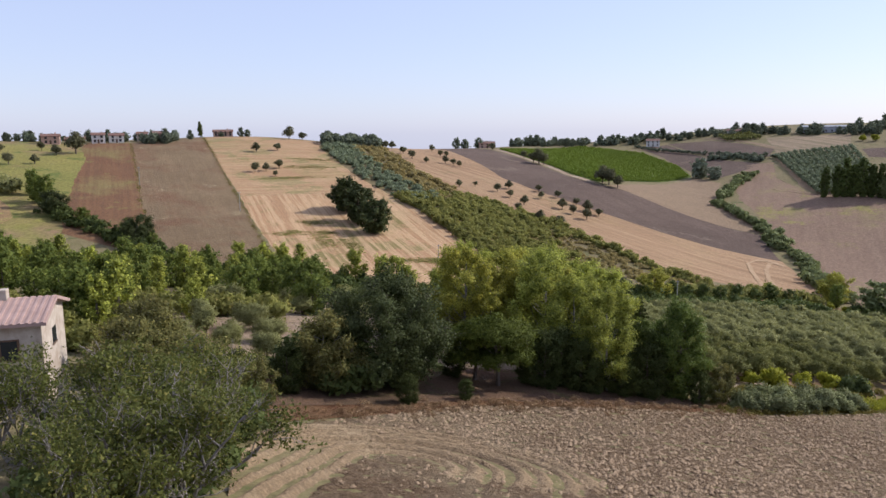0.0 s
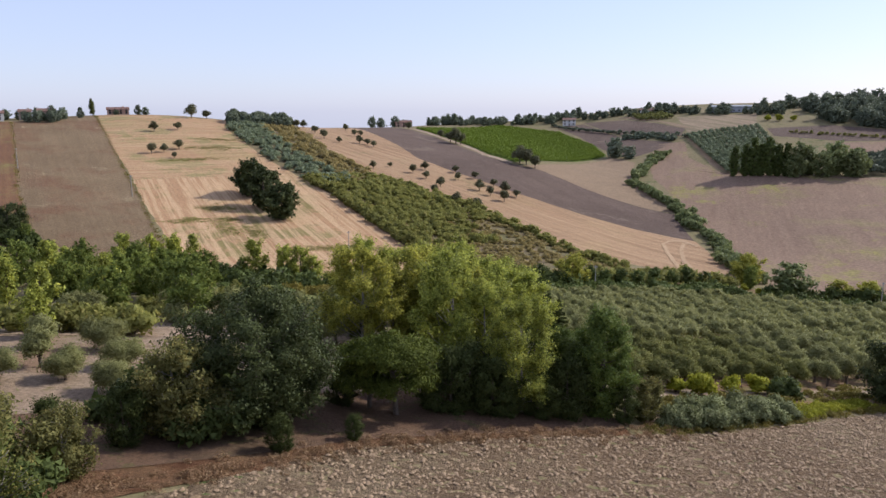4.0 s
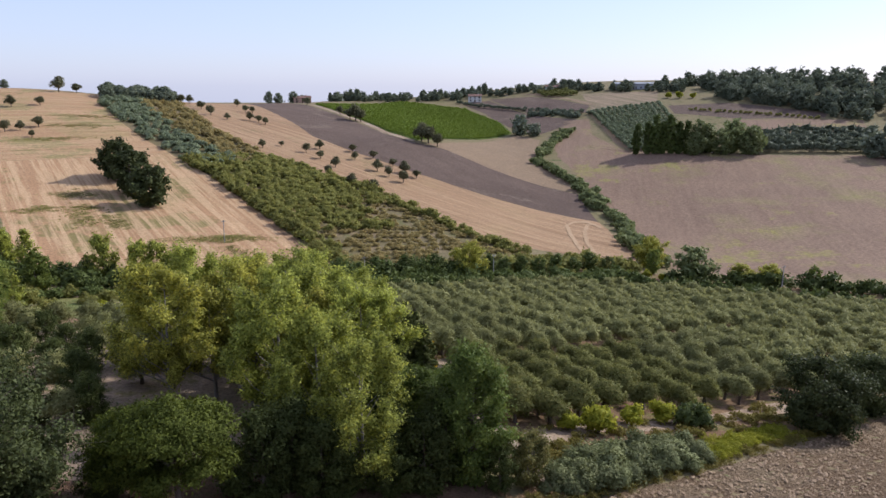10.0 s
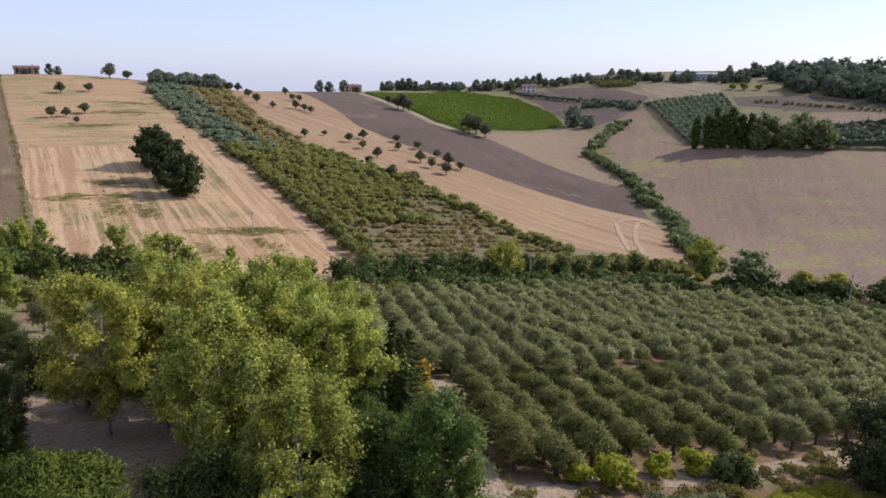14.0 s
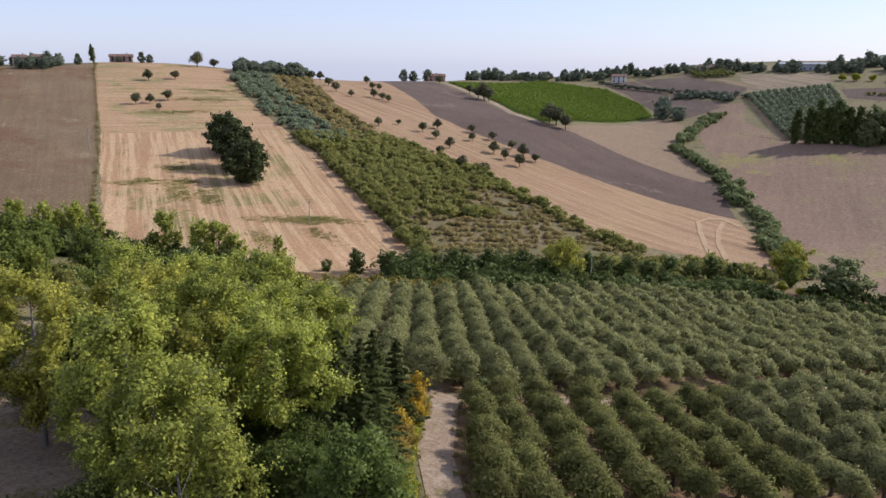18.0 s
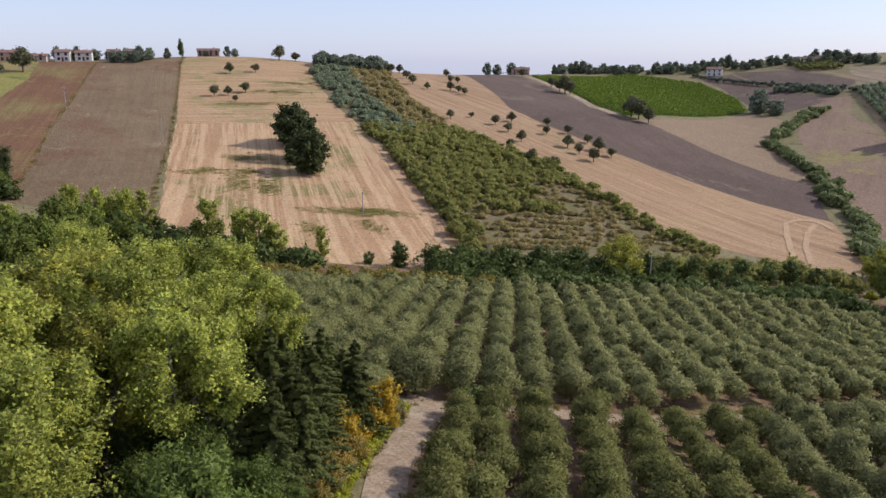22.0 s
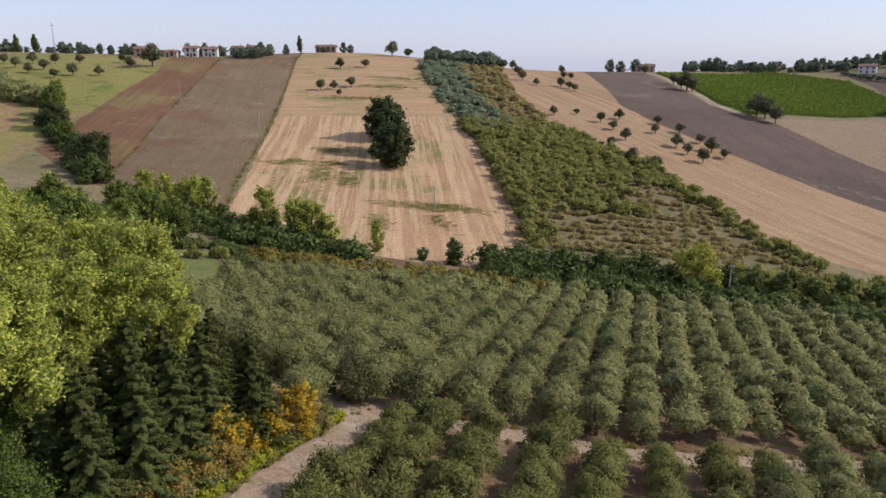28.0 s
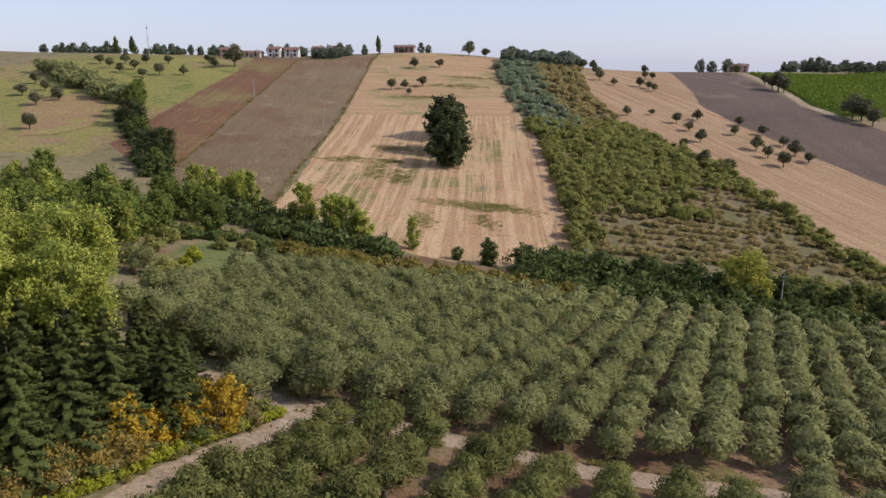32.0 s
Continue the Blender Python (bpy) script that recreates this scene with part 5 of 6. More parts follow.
# ---------------------------------------------------------------- green patches in the stubble, weeds on the field edges
def tuft(r):
    at = np.column_stack([r.normal(size=(26, 2)) * 0.6, 0.04 + 0.14 * r.random(26)])
    return leaves(at, np.tile([0, 0, 1.0], (26, 1)), 0.14 + 0.12 * r.random(26), r, 0.5, 1.6, 0.6)


WEED_SPOTS = ((-84, 257.3, 4, 2, 36, 120), (-80.2, 278.2, 4, 2.5, 36, 130), (-69.9, 252.3, 6, 2.2, -61, 150), (-73.3, 264.1, 3, 2, 0, 70), (-29.2, 242, 7.5, 1.6, 20, 230), (-25.8, 245.6, 4, 1.2, 20, 90), (-112.8, 380.3, 9, 2, 30, 150), (-115.1, 400.5, 7, 1.6, 30, 110), (-112.1, 354, 8, 1.5, 36, 120), (-59.8, 250.8, 5, 1.5, -61, 90), (-21.9, 232.1, 4, 1.5, -50, 70), (-34.5, 222.7, 3, 1.5, -50, 60))
rng = np.random.default_rng(83)
for x, y, long, wide, turn, n in WEED_SPOTS:
    u, v = rng.normal(size=n) * long, rng.normal(size=n) * wide
    c, q = math.cos(radians(turn)), math.sin(radians(turn))
    grove("weed_patch", np.column_stack([x + u * c - v * q, y + u * q + v * c, 0.5 + 0.8 * rng.random(n)]), tuft, 4, L_WEED, "patch of green weeds in the stubble field", "weeds", 84)
for name, line, n in (("edge_weeds_wheat", WHEAT_LEFT, 420), ("edge_weeds_brown", BROWN_EDGE, 260)):
    p = resampled(line, 600)[rng.integers(0, 600, n)] + rng.normal(size=(n, 2)) * 0.35
    grove(name, np.column_stack([p, 0.5 + 0.6 * rng.random(n)]), tuft, 4, L_DRY, "line of dry weeds between two fields", "weeds", 85)

# ---------------------------------------------------------------- ditch hedge in the valley
for x, y, s in ((-6.5, 202, 0.75), (1, 204, 0.9), (6, 204, 0.85), (11, 206, 0.85), (15, 207, 0.9), (19, 208, 0.85), (23, 209, 0.95), (27, 210, 0.9), (31, 211, 0.95), (35, 213, 0.8), (46, 217, 0.85), (51, 219, 0.85), (56, 221, 0.75), (62, 224, 0.8), (68, 227, 0.8), (74, 230, 0.75), (80, 233, 0.8), (86, 235, 0.75)):
    plant("dark_tree", x, y, s)
plant("willow_tree", 40.2, 213.5, 1.0)
for x, y, s in ((44, 226, 1.5), (52, 229, 1.6), (60, 233, 1.6), (68, 237, 1.5), (76, 240, 1.6), (84, 243, 1.5), (90, 240, 1.4), (95, 236, 1.2)):
    plant("shrub", x, y, s)
for x, y, s in ((108, 254, 0.95), (112, 264, 0.9), (100, 233, 0.75)):
    plant("broad_tree", x, y, s)
plant("far_green_tree", 107, 221, 1.6, 0.7, label="broad green tree by the ditch")
for x, y, s in ((95, 226, 0.9), (98, 222, 0.8), (90, 228, 0.7)):
    plant("lime_shrub", x, y, s)
for x, y, s in ((119, 216, 0.8), (125.5, 213, 0.85)):
    plant("willow_tree", x, y, s, 0.75)
plant("willow_tree", 104, 245, 1.15, 0.85)
plant("broad_tree", 134, 206, 0.7)
def hedge(name, line, wide, count, h, mat, label, seed, leaf=0.5):
    """A ragged strip of brush along a line, as one piece of growth."""
    rng = np.random.default_rng(seed)
    p = resampled(line, 400)[rng.integers(0, 400, count)] + rng.normal(size=(count, 2)) * wide / 2
    return grove(name, np.column_stack([p, 0.45 + 0.9 * rng.random(count) ** 1.5]), lambda r: make_shrub(r, h, h * 0.72, 300, leaf * 1.2)[1], 5, mat, label, "hedge", seed)


hedge("ditch_brush", [(70, 211), (90, 210), (106, 201), (122, 191), (150, 173), (190, 147)], 7.0, 240, 2.2, L_LAUREL, "low dark brush between the olives and the ditch", 80, 0.34)
hedge("ditch_hedge", [(102, 221), (120, 213), (142, 198), (175, 178), (200, 160)], 3.0, 110, 3.4, L_LAUREL, "ragged dark hedge along the ditch", 71)
hedge("creek_hedge", [(104, 244), (112, 268), (119, 298), (124, 325), (124, 342), (126, 372), (127, 392), (122, 414), (117, 432), (122, 450), (132, 474), (146, 500), (163, 524)], 3.6, 300, 3.2, L_CREEK, "winding green hedge along the creek", 72, 0.6)
hedge("valley_hedge", [(3, 202), (14, 205), (24, 208), (36, 212)], 4.0, 120, 4.0, L_LAUREL, "dark hedge between the olives and the orchard", 73, 0.36)
hedge("low_valley_hedge", [(4, 197), (20, 200), (36, 206), (48, 209), (70, 216), (92, 224)], 5.0, 240, 2.5, L_LAUREL, "low dark hedge along the olive grove", 78, 0.34)
hedge("valley_brush", [(34, 220), (50, 226), (70, 234), (94, 242)], 7.0, 150, 2.9, L_SHRUB, "olive-brown brush above the ditch", 74, 0.5)
hedge("creek_brush", [(-22, 186), (-34, 181), (-46, 184), (-62, 188), (-80, 194)], 4.0, 120, 3.2, L_LAUREL, "dark brush at the foot of the stubble field", 75, 0.45)
hedge("meadow_hedge", [(-106, 203), (-125, 218), (-150, 232), (-170, 246)], 4.0, 70, 3.6, L_LAUREL, "dark hedge between meadow and ploughed field", 76, 0.5)
for x, y, s in ((-44.5, 191.5, 1.18), (-37.2, 191, 1.08), (-33, 190.5, 1.1), (-30, 191.5, 0.85), (-66, 194, 1.05), (-77.5, 192, 1.0), (-71, 196, 0.8)):
    plant("ditch_poplar", x, y, s)
plant("slim_poplar", -23.3, 200.4, 0.72)
rng = np.random.default_rng(87)
grove("lawn_hedge", [(-50 + 20 * f + 0.8 * rng.normal(), 163 + 9 * math.sin(3 * f) + 0.8 * rng.normal(), 0.5 + 0.4 * rng.random()) for f in rng.random(60)], lambda r: make_shrub(r, 2.2, 1.6, 420, 0.3)[1], 4, L_LAUREL, "low dark hedge on the grass beside the olive grove", "hedge", 88)
grove("grass_bank", [(-37 + 17 * f + 1.4 * rng.normal(), 170 + 6 * f + 1.2 * rng.normal(), 0.4 + 0.4 * rng.random()) for f in rng.random(90)], lambda r: make_shrub(r, 1.6, 1.5, 260, 0.28)[1], 4, L_DRY, "bank of dry brambles above the olive grove", "brambles", 89)
hedge("bank_brush", [(-30, 173), (-16, 180), (-6, 186), (4, 192), (14, 196)], 5.0, 200, 1.7, L_DRY, "bank of dry brambles behind the olive grove", 79, 0.26)
plant("lime_shrub", -31, 150, 0.9)
plant("lime_shrub", -28, 146, 0.7)
plant("shrub", -35.5, 166, 0.9)
plant("rusty_shrub", -67.5, 189.7, 1.7)
for x, y, s in ((-36, 188, 0.7), (-42, 190, 0.75), (-48, 191, 0.7), (-53, 192, 0.65), (-31, 189, 0.65), (-26, 193, 0.5), (-58, 194, 0.65), (-13, 201, 0.45)):
    plant("dark_tree", x, y, s)
for x, y, s in ((-60, 192, 1.0), (-70, 190, 1.0), (-66, 196, 0.8)):
    plant("slim_poplar", x, y, s)
for x, y, s in ((-121, 217, 1.0), (-166, 243, 0.9)):
    plant("holm_oak", x, y, s, form=1, label="broad dark oak at the edge of the meadow")
for x, y, s in ((-127, 223, 0.9), (-174, 250, 1.2), (-181, 256, 1.1), (-150, 234, 0.8), (-190, 266, 1.0), (-111, 208, 0.7)):
    plant("broad_tree", x, y, s)

# ---------------------------------------------------------------- tree belt beyond the clearing
rng = np.random.default_rng(31)
for i in range(135):
    f, g = rng.random(), rng.random() ** 0.8
    x, y = -150 + 112 * f + 4 * rng.normal(), 100 + 6 * f + (60 + 20 * f) * g
    if x > -42 and y > 128:
        continue
    plant("slim_poplar" if rng.random() < 0.3 else "broad_tree", x, y, (0.72 + 0.3 * rng.random()) * (0.8 if y < 112 else 1.0))
for i in range(40):
    plant("shrub", -95 + 60 * rng.random(), 96 + 8 * rng.random(), 0.8 + 0.5 * rng.random())
for x, y, s in ((-40, 150, 1.0), (-46, 158, 1.1), (-38, 162, 0.8), (-50, 166, 1.0), (-44, 170, 0.9), (-34, 171, 0.7)):
    plant("shrub", x, y, s)

for i in range(34):
    plant("olive_tree" if i % 4 else "shrub", -48 + 36 * rng.random(), 103 + 36 * rng.random(), 0.85 + 0.3 * rng.random())
for i in range(16):
    plant("broad_tree" if i % 2 else "slim_poplar", -78 + 34 * rng.random(), 66 + 30 * rng.random(), 0.6 + 0.25 * rng.random())
for i in range(26):
    plant("shrub", -68 + 26 * rng.random(), 60 + 34 * rng.random(), 0.7 + 0.5 * rng.random())
for i in range(10):
    plant("far_tree", -224 + 22 * rng.random(), 398 + 14 * rng.random(), 0.45 + 0.2 * rng.random())

# ---------------------------------------------------------------- vine rows
rng = np.random.default_rng(91)
left, right = resampled([(-15, 608), (17, 511), (34, 460), (49, 445)], 160), resampled([(60, 714), (110, 666), (125, 590), (123, 540)], 160)
vines = []
for i in range(0, 160, 2):
    wide = np.linalg.norm(left[i] - right[i])
    for g in np.arange(0.5 / wide, 1, 2.3 / wide):
        p = left[i] * (1 - g) + right[i] * g
        vines.append((*(p + rng.normal(size=2) * 0.25), 0.8 + 0.4 * rng.random()))
grove("vine_rows", vines, lambda r: make_shrub(r, 1.5, 0.95, 46, 0.42)[1], 5, L_VINE, "rows of bright green vines", "vines", 92)

# ---------------------------------------------------------------- single trees in the fields
plant("field_oak", -55, 272, 0.95, form=1)
plant("field_oak", -64, 285, 1.0, form=0)
plant("field_oak", -73, 302, 1.05, form=1)
for x, y, s in ((-148, 400, 1.1), (-139, 410, 1.0), (-133, 356, 1.0), (-129, 361, 0.85), (-125, 370, 1.1), (-121, 352, 0.6)):
    plant("fruit_tree", x, y, s)
for x, y, s in ((-147, 457, 1.7), (-141, 466, 1.2)):
    plant("fruit_tree", x, y, s)
for x, y, s in ((-91, 494, 1.1), (-88, 502, 1.1), (-75, 470, 1.1), (-66, 449, 1.1), (-56, 441, 0.75), (-52, 484, 1.0), (-48, 485, 0.8), (-45, 449, 1.0), (-40, 447, 0.9), (-36, 442, 0.8), (-31, 380, 0.85), (-23, 389, 0.6), (-11, 382, 0.9), (-5, 393, 0.95), (-4, 373, 0.9), (0, 345, 0.8), (3, 360, 1.0), (11, 396, 0.9), (12, 380, 0.8), (10, 332, 1.0), (21, 388, 0.9), (19, 327, 1.0), (22, 365, 1.1), (30, 378, 0.9), (27, 358, 0.9), (35, 368, 1.2), (40, 363, 0.9), (33, 351, 1.1), (-62, 520, 1.0)):
    plant("fruit_tree", x, y, s)
for x, y, s in ((-21, 590, 1.4), (4, 528, 1.2), (14, 500, 2.1), (10.5, 505, 1.7), (17, 497, 1.5), (50.5, 443, 2.1), (54, 440, 2.2), (58.5, 435, 1.5)):
    plant("fruit_tree", x, y, s)
for x, y, s in ((-226, 352, 2.2), (-280, 314, 1.1), (-266, 309, 1.0), (-271, 322, 1.1), (-253, 313, 1.1), (-262, 327, 1.0), (-252, 304, 0.9), (-235, 303, 0.9), (-233, 311, 1.1), (-225, 318, 0.9), (-255, 335, 1.0), (-244, 351, 0.9), (-230, 342, 1.1), (-218, 241, 1.2), (-185, 218, 1.1), (-240, 259, 0.9), (-238, 248, 1.1), (-256, 265, 1.0), (-219, 251, 1.0), (-224, 254, 1.0)):
    plant("fruit_tree", x, y, s, label="round grey-green tree in the meadow")
rng = np.random.default_rng(41)
grove("meadow_olives", [(-279 + 84 * f + 2 * rng.normal(), 286 - 22 * f + 3 * rng.normal(), 0.9 + 0.4 * rng.random()) for f in np.linspace(0, 1, 60)], lambda r: make_olive(r, 4.6, 2.5, 360, 0.6)[1], 3, L_OLIVE, "row of old olive trees across the meadow", "olive trees", 12)

# ---------------------------------------------------------------- far field edge and ridges
for x, y, s in ((178, 442, 0.8), (184, 440, 0.95), (188, 438, 1.0), (192, 437, 0.95), (196, 435, 1.0), (200, 433, 0.95), (204, 431, 0.85)):
    plant("far_poplar", x, y, s)
for i, x in enumerate(range(207, 246, 5)):
    plant("far_green_tree", x, 428 - (x - 207) * 0.25 + (i % 3) * 4, 1.45 + 0.2 * ((i * 7) % 4))
rng = np.random.default_rng(51)
spots = []
for i in range(17):
    for j in range(6):
        f, g = i / 16, j / 5
        a, b = np.array([246, 424]) * (1 - f) + np.array([306, 408]) * f, np.array([268, 466]) * (1 - f) + np.array([338, 453]) * f
        spots.append((*(a * (1 - g) + b * g + rng.normal(size=2) * 0.5), 0.9 + 0.3 * rng.random()))
grove("far_olive_line", spots, lambda r: make_olive(r, 4.8, 2.3, 260, 0.7)[1], 3, L_FAR, "dark rows of olive trees along the far field", "olive trees", 13)
for x, y, s in ((297, 397, 1.7), (304, 393, 1.8), (312, 388, 1.7), (322, 384, 1.8), (335, 378, 1.7), (350, 372, 1.7)):
    plant("far_tree", x, y, s)
spots = []
for i in range(26):
    for j in range(13):
        f, g = i / 25, j / 12
        a, b = np.array([194, 572]) * (1 - f) + np.array([179, 452]) * f, np.array([249, 577]) * (1 - f) + np.array([214, 442]) * f
        spots.append((*(a * (1 - g) + b * g), 0.9))
grove("far_olive_grove", spots, lambda r: make_olive(r, 3.2, 1.7, 150, 0.66)[1], 3, L_SILVER, "silvery olive grove on the far hill in even rows", "olive grove", 14)
grove("far_plot", [(x, y, 0.9) for x in np.arange(186, 214, 4.0) for y in np.arange(664, 700, 5.0) if 0.9 * (x - 186) + (y - 664) > 8], lambda r: make_olive(r, 3.4, 1.9, 130, 0.7)[1], 2, L_OLIVE_G, "small olive plot on the far ridge", "olive trees", 24)
rng = np.random.default_rng(61)
low, high = resampled([(303, 573), (345, 514), (370, 486), (440, 440)], 100), resampled([(325, 668), (420, 668), (520, 640), (600, 560)], 100)
wood = []
for i in range(330):
    k, g = rng.integers(0, 100), rng.random() ** 1.4
    wood.append((*(low[k] * (1 - g) + high[k] * g), 0.75 + 0.5 * rng.random()))
grove("hill_wood", wood, lambda r: make_leafy(r, 11, 4.8, 20, 4, 420, 1.3, 0.05, 0.6, 1.0, 0.7, twig_wood=False)[1], 4, L_FAR, "dark wood on the far hilltop", "wood", 15)
for x, y, s in ((282, 655, 1.0), (290, 660, 1.1), (298, 655, 0.9), (306, 662, 1.1), (315, 668, 1.2), (322, 672, 1.1), (330, 672, 1.2), (338, 672, 1.2), (352, 494, 1.2), (360, 488, 1.0), (344, 501, 0.9)):
    plant("far_tree", x, y, s)
for x, y, s in ((268, 602, 1.8), (275, 596, 2.0), (284, 592, 1.6)):
    plant("lime_shrub", x, y, s)
hedge("hill_olives", [(154, 604), (172, 592), (183, 568)], 7.0, 60, 3.0, L_FAR, "bushy strip of olives between the dark fields", 77, 0.7)
for x, y, s in ((129, 533, 1.5), (137, 524, 1.15)):
    plant("far_tree", x, y, s, label="dark round tree at the end of the creek hedge")
grove("field_hedge", [(262 + 70 * f, 548 - 50 * f + rng.normal(), 0.7) for f in np.linspace(0, 1, 26)], lambda r: make_shrub(r, 3.0, 2.0, 160, 0.7)[1], 3, L_SHRUB, "low row of shrubs across the far field", "hedge", 16)
grove("far_hedge", [(110 + 85 * f, 695 - 130 * f + 2 * rng.normal(), 1.0) for f in np.linspace(0, 1, 42)], lambda r: make_shrub(r, 3.0, 2.2, 170, 0.7)[1], 3, L_FAR, "line of shrubs between far fields", "hedge", 17)
for i in range(170):
    f = (i + rng.random()) / 170
    x = -8 + 300 * f
    y = np.interp(x, [-10, 60, 130, 200, 290], [736, 730, 738, 712, 640]) + 9 * rng.normal()
    bunch = 0.5 + 0.5 * math.sin(x * 0.11) * math.sin(x * 0.047 + 1)
    if rng.random() < 0.55 + 0.45 * bunch:
        plant("far_tree", x, y, 0.5 + 0.55 * bunch * rng.random() + 0.25 * rng.random())
for x, y, s in ((-35, 640, 1.0), (-28, 650, 0.8), (-55, 650, 0.9), (-48, 655, 0.9), (20, 735, 0.8)):
    plant("far_tree", x, y, s)
for i in range(16):
    plant("far_tree", -252 + i * 3.4 + rng.normal(), 408 + i * 1.0 + 3 * rng.normal(), 0.5 + 0.2 * rng.random())
for i in range(62):
    plant("far_tree", -424 + i * 2.6, 375 + 8 * rng.normal() + i * 0.33, 0.38 + 0.3 * rng.random())
plant("cypress_tree", -199, 441, 0.9)
for x, y in ((-330, 372), (-333, 374), (-345, 372)):
    plant("cypress_tree", x, y, 0.9)
for x, y, s in ((-178, 455, 0.55), (-175, 458, 0.5), (-190, 452, 0.4)):
    plant("far_tree", x, y, s)


# ---------------------------------------------------------------- buildings
def house(name, x, y, turn, w, d, h, rise, wall, roof, windows, label, floors=2, chimney=True):
    """A gabled house: the ridge runs along its width."""
    ob = new(name)
    ob.matrix_basis = pose(x, y, height(x, y) - 0.4, 0, 0, turn)
    bm = boxed(-w / 2, w / 2, -d / 2, d / 2, 0, h)
    for s in (-1, 1):
        vs = [bm.verts.new(p) for p in ((s * w / 2, -d / 2, h), (s * w / 2, d / 2, h), (s * w / 2, 0, h + rise), (s * (w / 2 - 0.3), -d / 2, h), (s * (w / 2 - 0.3), d / 2, h), (s * (w / 2 - 0.3), 0, h + rise))]
        for q in ((0, 1, 2), (3, 4, 5), (0, 2, 5, 3), (1, 2, 5, 4)):
            bm.faces.new([vs[k] for k in q])
    bmesh.ops.recalc_face_normals(bm, faces=bm.faces)
    part("wall", bm, wall, ob)
    for s in (-1, 1):
        bm = bmesh.new()
        long, fall = w / 2 + 0.45, rise / (d / 2) * 0.5
        a = [(-long, 0, h + rise), (long, 0, h + rise), (long, s * (d / 2 + 0.5), h - fall), (-long, s * (d / 2 + 0.5), h - fall)]
        low, top = [bm.verts.new(p) for p in a], [bm.verts.new((p[0], p[1], p[2] + 0.22)) for p in a]
        for q in ((0, 1, 2, 3), (4, 5, 6, 7), (0, 1, 5, 4), (1, 2, 6, 5), (2, 3, 7, 6), (3, 0, 4, 7)):
            bm.faces.new([(low + top)[k] for k in q])
        bmesh.ops.recalc_face_normals(bm, faces=bm.faces)
        slope = part("roof", bm, roof, ob)
        bm = bmesh.new()
        rows_of = max(8, int(w / 0.42))
        for i in range(rows_of):
            u = -long + (i + 0.5) * 2 * long / rows_of
            c = Matrix.Translation((u, s * (d / 4 + 0.25), h + rise / 2 - fall / 2 + 0.25)) @ Matrix.Rotation(-s * math.atan2(rise + fall, d / 2 + 0.5), 4, "X")
            bmesh.ops.create_cube(bm, size=1.0, matrix=c @ Matrix.Diagonal((0.17, math.hypot(d / 2 + 0.5, rise + fall), 0.07, 1)))
        part("tile_ribs", bm, roof, slope)
    for fl in range(floors):
        for s in (-1, 1):
            for i in range(windows):
                u = (i + 0.5) * w / windows - w / 2
                z0 = 1.0 + fl * (h - 0.3) / floors
                win = part("window", boxed(u - 0.5, u + 0.5, s * d / 2 - 0.05, s * d / 2 + 0.04, z0, z0 + 1.3), M_GLASS, ob)
                bm = bmesh.new()
                for e in ((u - 0.62, u - 0.5, z0 - 0.1, z0 + 1.4), (u + 0.5, u + 0.62, z0 - 0.1, z0 + 1.4), (u - 0.5, u + 0.5, z0 - 0.1, z0), (u - 0.5, u + 0.5, z0 + 1.3, z0 + 1.4)):
                    box(bm, e[0], e[1], s * (d / 2 + 0.03) - 0.05, s * (d / 2 + 0.03) + 0.05, e[2], e[3])
                part("frame", bm, M_WOOD, win)
    part("door", boxed(-0.5, 0.5, -d / 2 - 0.05, -d / 2 + 0.05, 0.3, 2.4), M_WOOD, ob)
    if chimney:
        part("chimney", boxed(w * 0.22, w * 0.22 + 0.7, -0.35, 0.35, h + rise * 0.4, h + rise + 0.9, bevel=0.04), wall, ob)
    return tagged(ob, label, "house")


farm = house("farmhouse", -38.6, 44.7, 22, 12, 6.5, 6.6, 0.9, M_WALL_STONE, M_TILE, 3, "old brick farmhouse with a faded tile roof")
gable = part("window", boxed(5.95, 6.04, -0.5, 0.5, 4.4, 5.5), M_GLASS, farm)
part("frame", boxed(5.96, 6.07, -0.65, 0.65, 4.25, 4.39), M_WOOD, gable)
for x, y, t, w, d, h, wall, lab in ((-258, 380, 30, 9, 7, 4.6, M_WALL_PINK, "pink plaster house on the ridge"), (-250, 390, 25, 10, 7, 2.8, M_WALL_STONE, "low stone house on the ridge"), (-241, 398, 30, 7, 7, 5.0, M_WALL_WHITE, "white house on the ridge"), (-234, 405, 30, 8, 7, 4.4, M_WALL_WHITE, "white house on the ridge"), (-224, 416, 28, 6, 7, 4.6, M_WALL_STONE, "stone house on the ridge"), (-216, 421, 28, 7, 7, 4.6, M_WALL_PINK, "pink house on the ridge")):
    house("ridge_house", x, y, t, w, d, h, 1.2, wall, M_TILE_DARK, 2, lab)
house("ridge_farm", -191, 457, 25, 12, 7, 3.4, 1.3, M_WALL_PINK, M_TILE_DARK, 4, "long pink farmhouse on the ridge")
house("far_house", 126, 703, -10, 12, 9, 5.5, 1.6, M_WALL_WHITE, M_TILE_DARK, 3, "white house on the far hill")
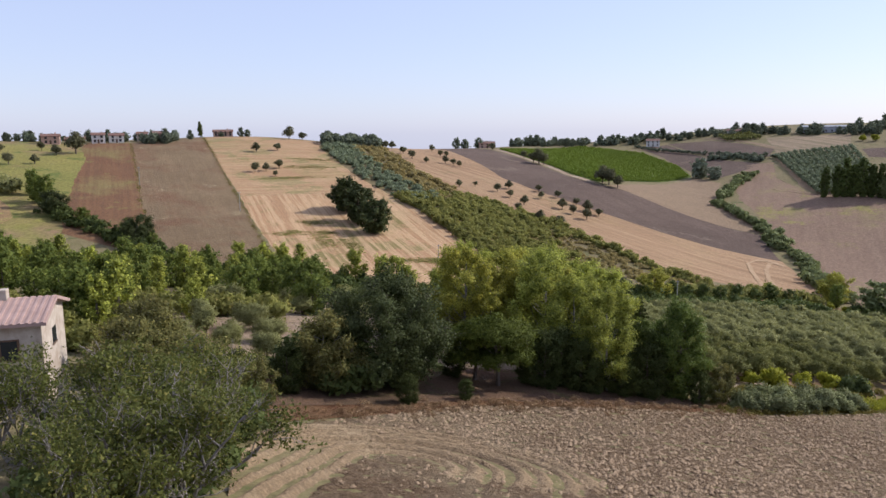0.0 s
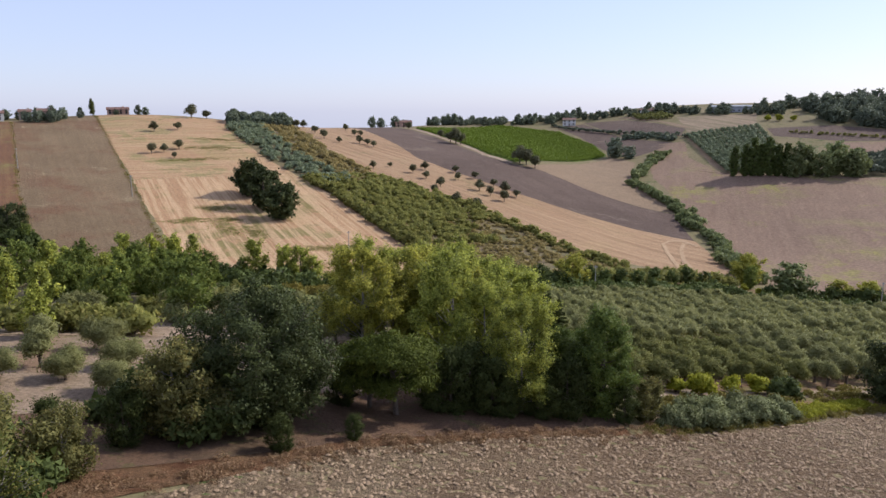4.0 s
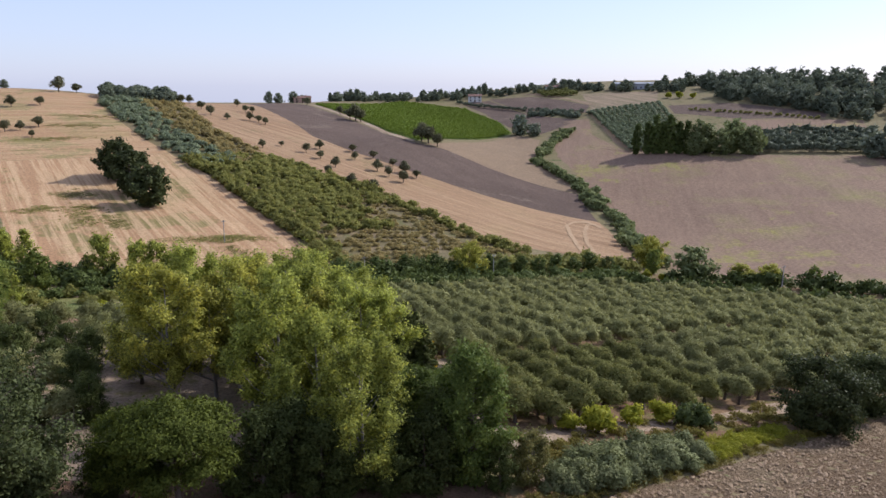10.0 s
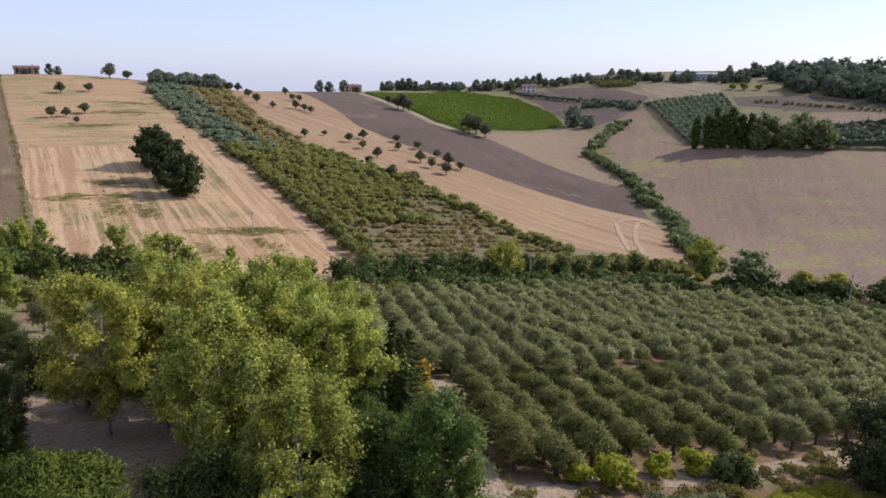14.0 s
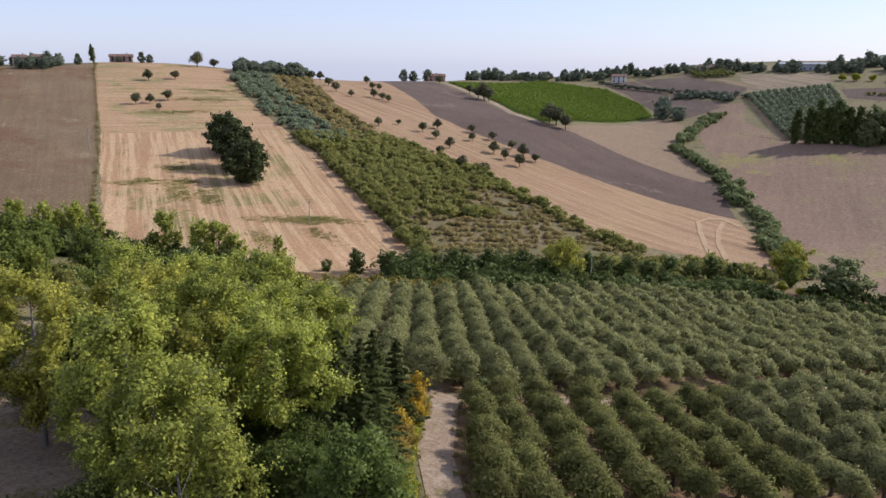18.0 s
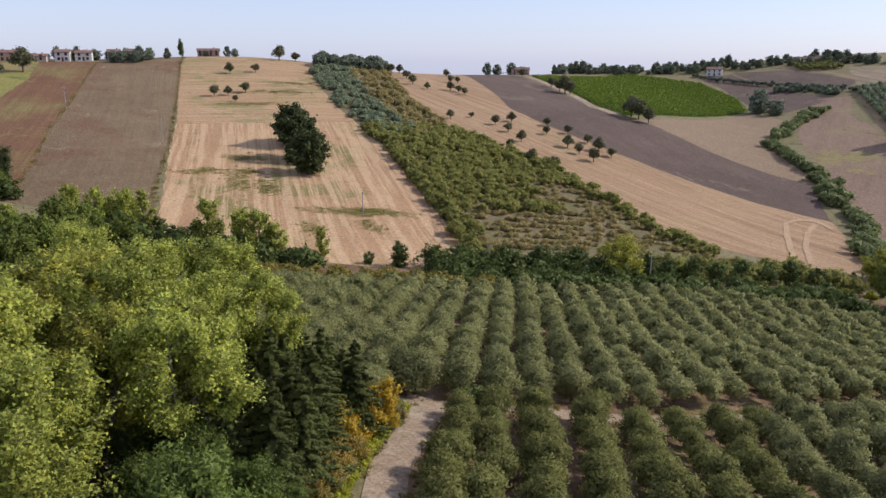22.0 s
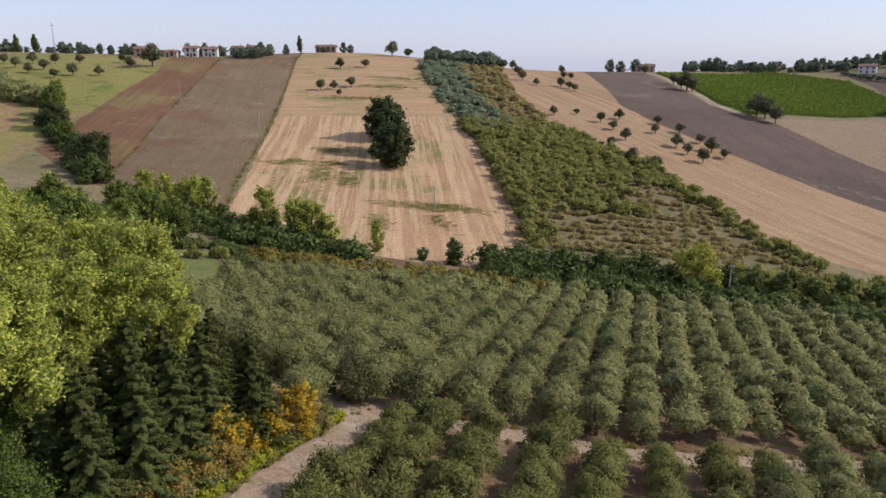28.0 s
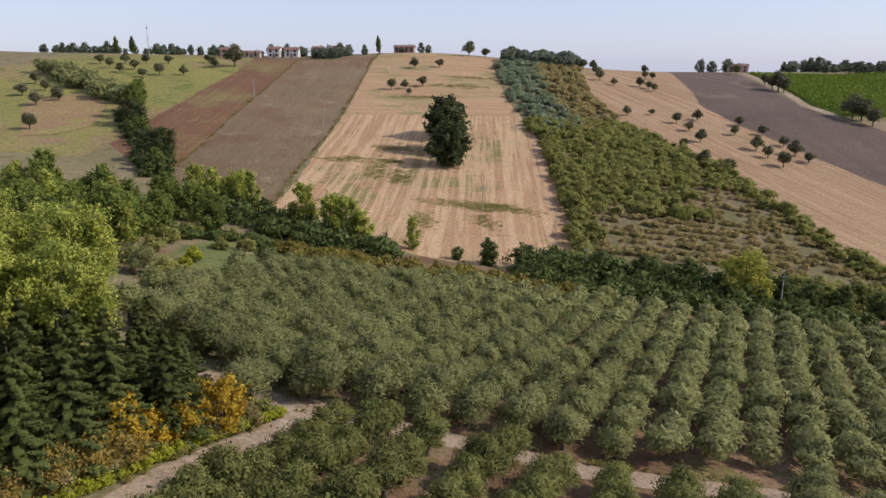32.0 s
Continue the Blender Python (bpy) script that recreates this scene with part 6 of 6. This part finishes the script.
house("far_house", -28, 642, 10, 14, 9, 4.5, 1.6, M_WALL_PINK, M_TILE_DARK, 3, "low farmhouse beyond the saddle")
house("far_house", 200, 705, -15, 13, 9, 4.5, 1.6, M_WALL_WHITE, M_TILE_DARK, 3, "pale house on the far ridge")
house("long_shed", 266, 672, -20, 34, 14, 5.0, 1.2, M_SHEET, M_SHEET, 8, "long grey shed on the far ridge", floors=1, chimney=False)


# ---------------------------------------------------------------- poles
def pole(name, x, y, h, lean, label, lamp=False):
    ob = new(name)
    ob.matrix_basis = pose(x, y, height(x, y) - 0.3, lean, lean * 0.5, 20)
    v, q = tube([[0, 0, 0], [0, 0, h * 0.5], [0, 0, h]], [0.15, 0.125, 0.10], 8)
    child("shaft", mesh_of("shaft", v, q, M_POLE, True), ob)
    part("crossbar", boxed(-0.6, 0.6, -0.06, 0.06, h - 0.5, h - 0.38, bevel=0.02), M_METAL, ob)
    for u in (-0.5, 0.5):
        part("insulator", boxed(u - 0.05, u + 0.05, -0.05, 0.05, h - 0.38, h - 0.18, bevel=0.02), M_STONE, ob)
    return tagged(ob, label, "utility pole", "poles in the fields")


pole("utility_pole", 46.5, 212.5, 7.5, 0, "pale utility pole by the ditch hedge")
pole("utility_pole", -26.8, 239.4, 7.0, 1, "thin utility pole in the stubble field")
pole("utility_pole", -112, 281, 8.5, -1, "thin utility pole on the ploughed field")
pole("utility_pole", -166, 303, 8.5, 1, "thin utility pole between the ploughed fields")
pole("utility_pole", 124, 204.5, 7.5, 0, "thin utility pole at the ditch")
pole("utility_pole", 12.5, 206, 7.0, 0, "thin utility pole among the hedge trees")
mast = new("radio_mast")
mast.matrix_basis = pose(-303, 362, height(-303, 362))
v, q = tube([[0, 0, 0], [0, 0, 16], [0, 0, 17]], [0.22, 0.15, 0.05], 6)
child("shaft", mesh_of("shaft", v, q, M_METAL, True), mast)
part("crossbar", boxed(-1.2, 1.2, -0.1, 0.1, 14.6, 14.9), M_METAL, mast)
tagged(mast, "thin metal mast on the ridge", "mast")
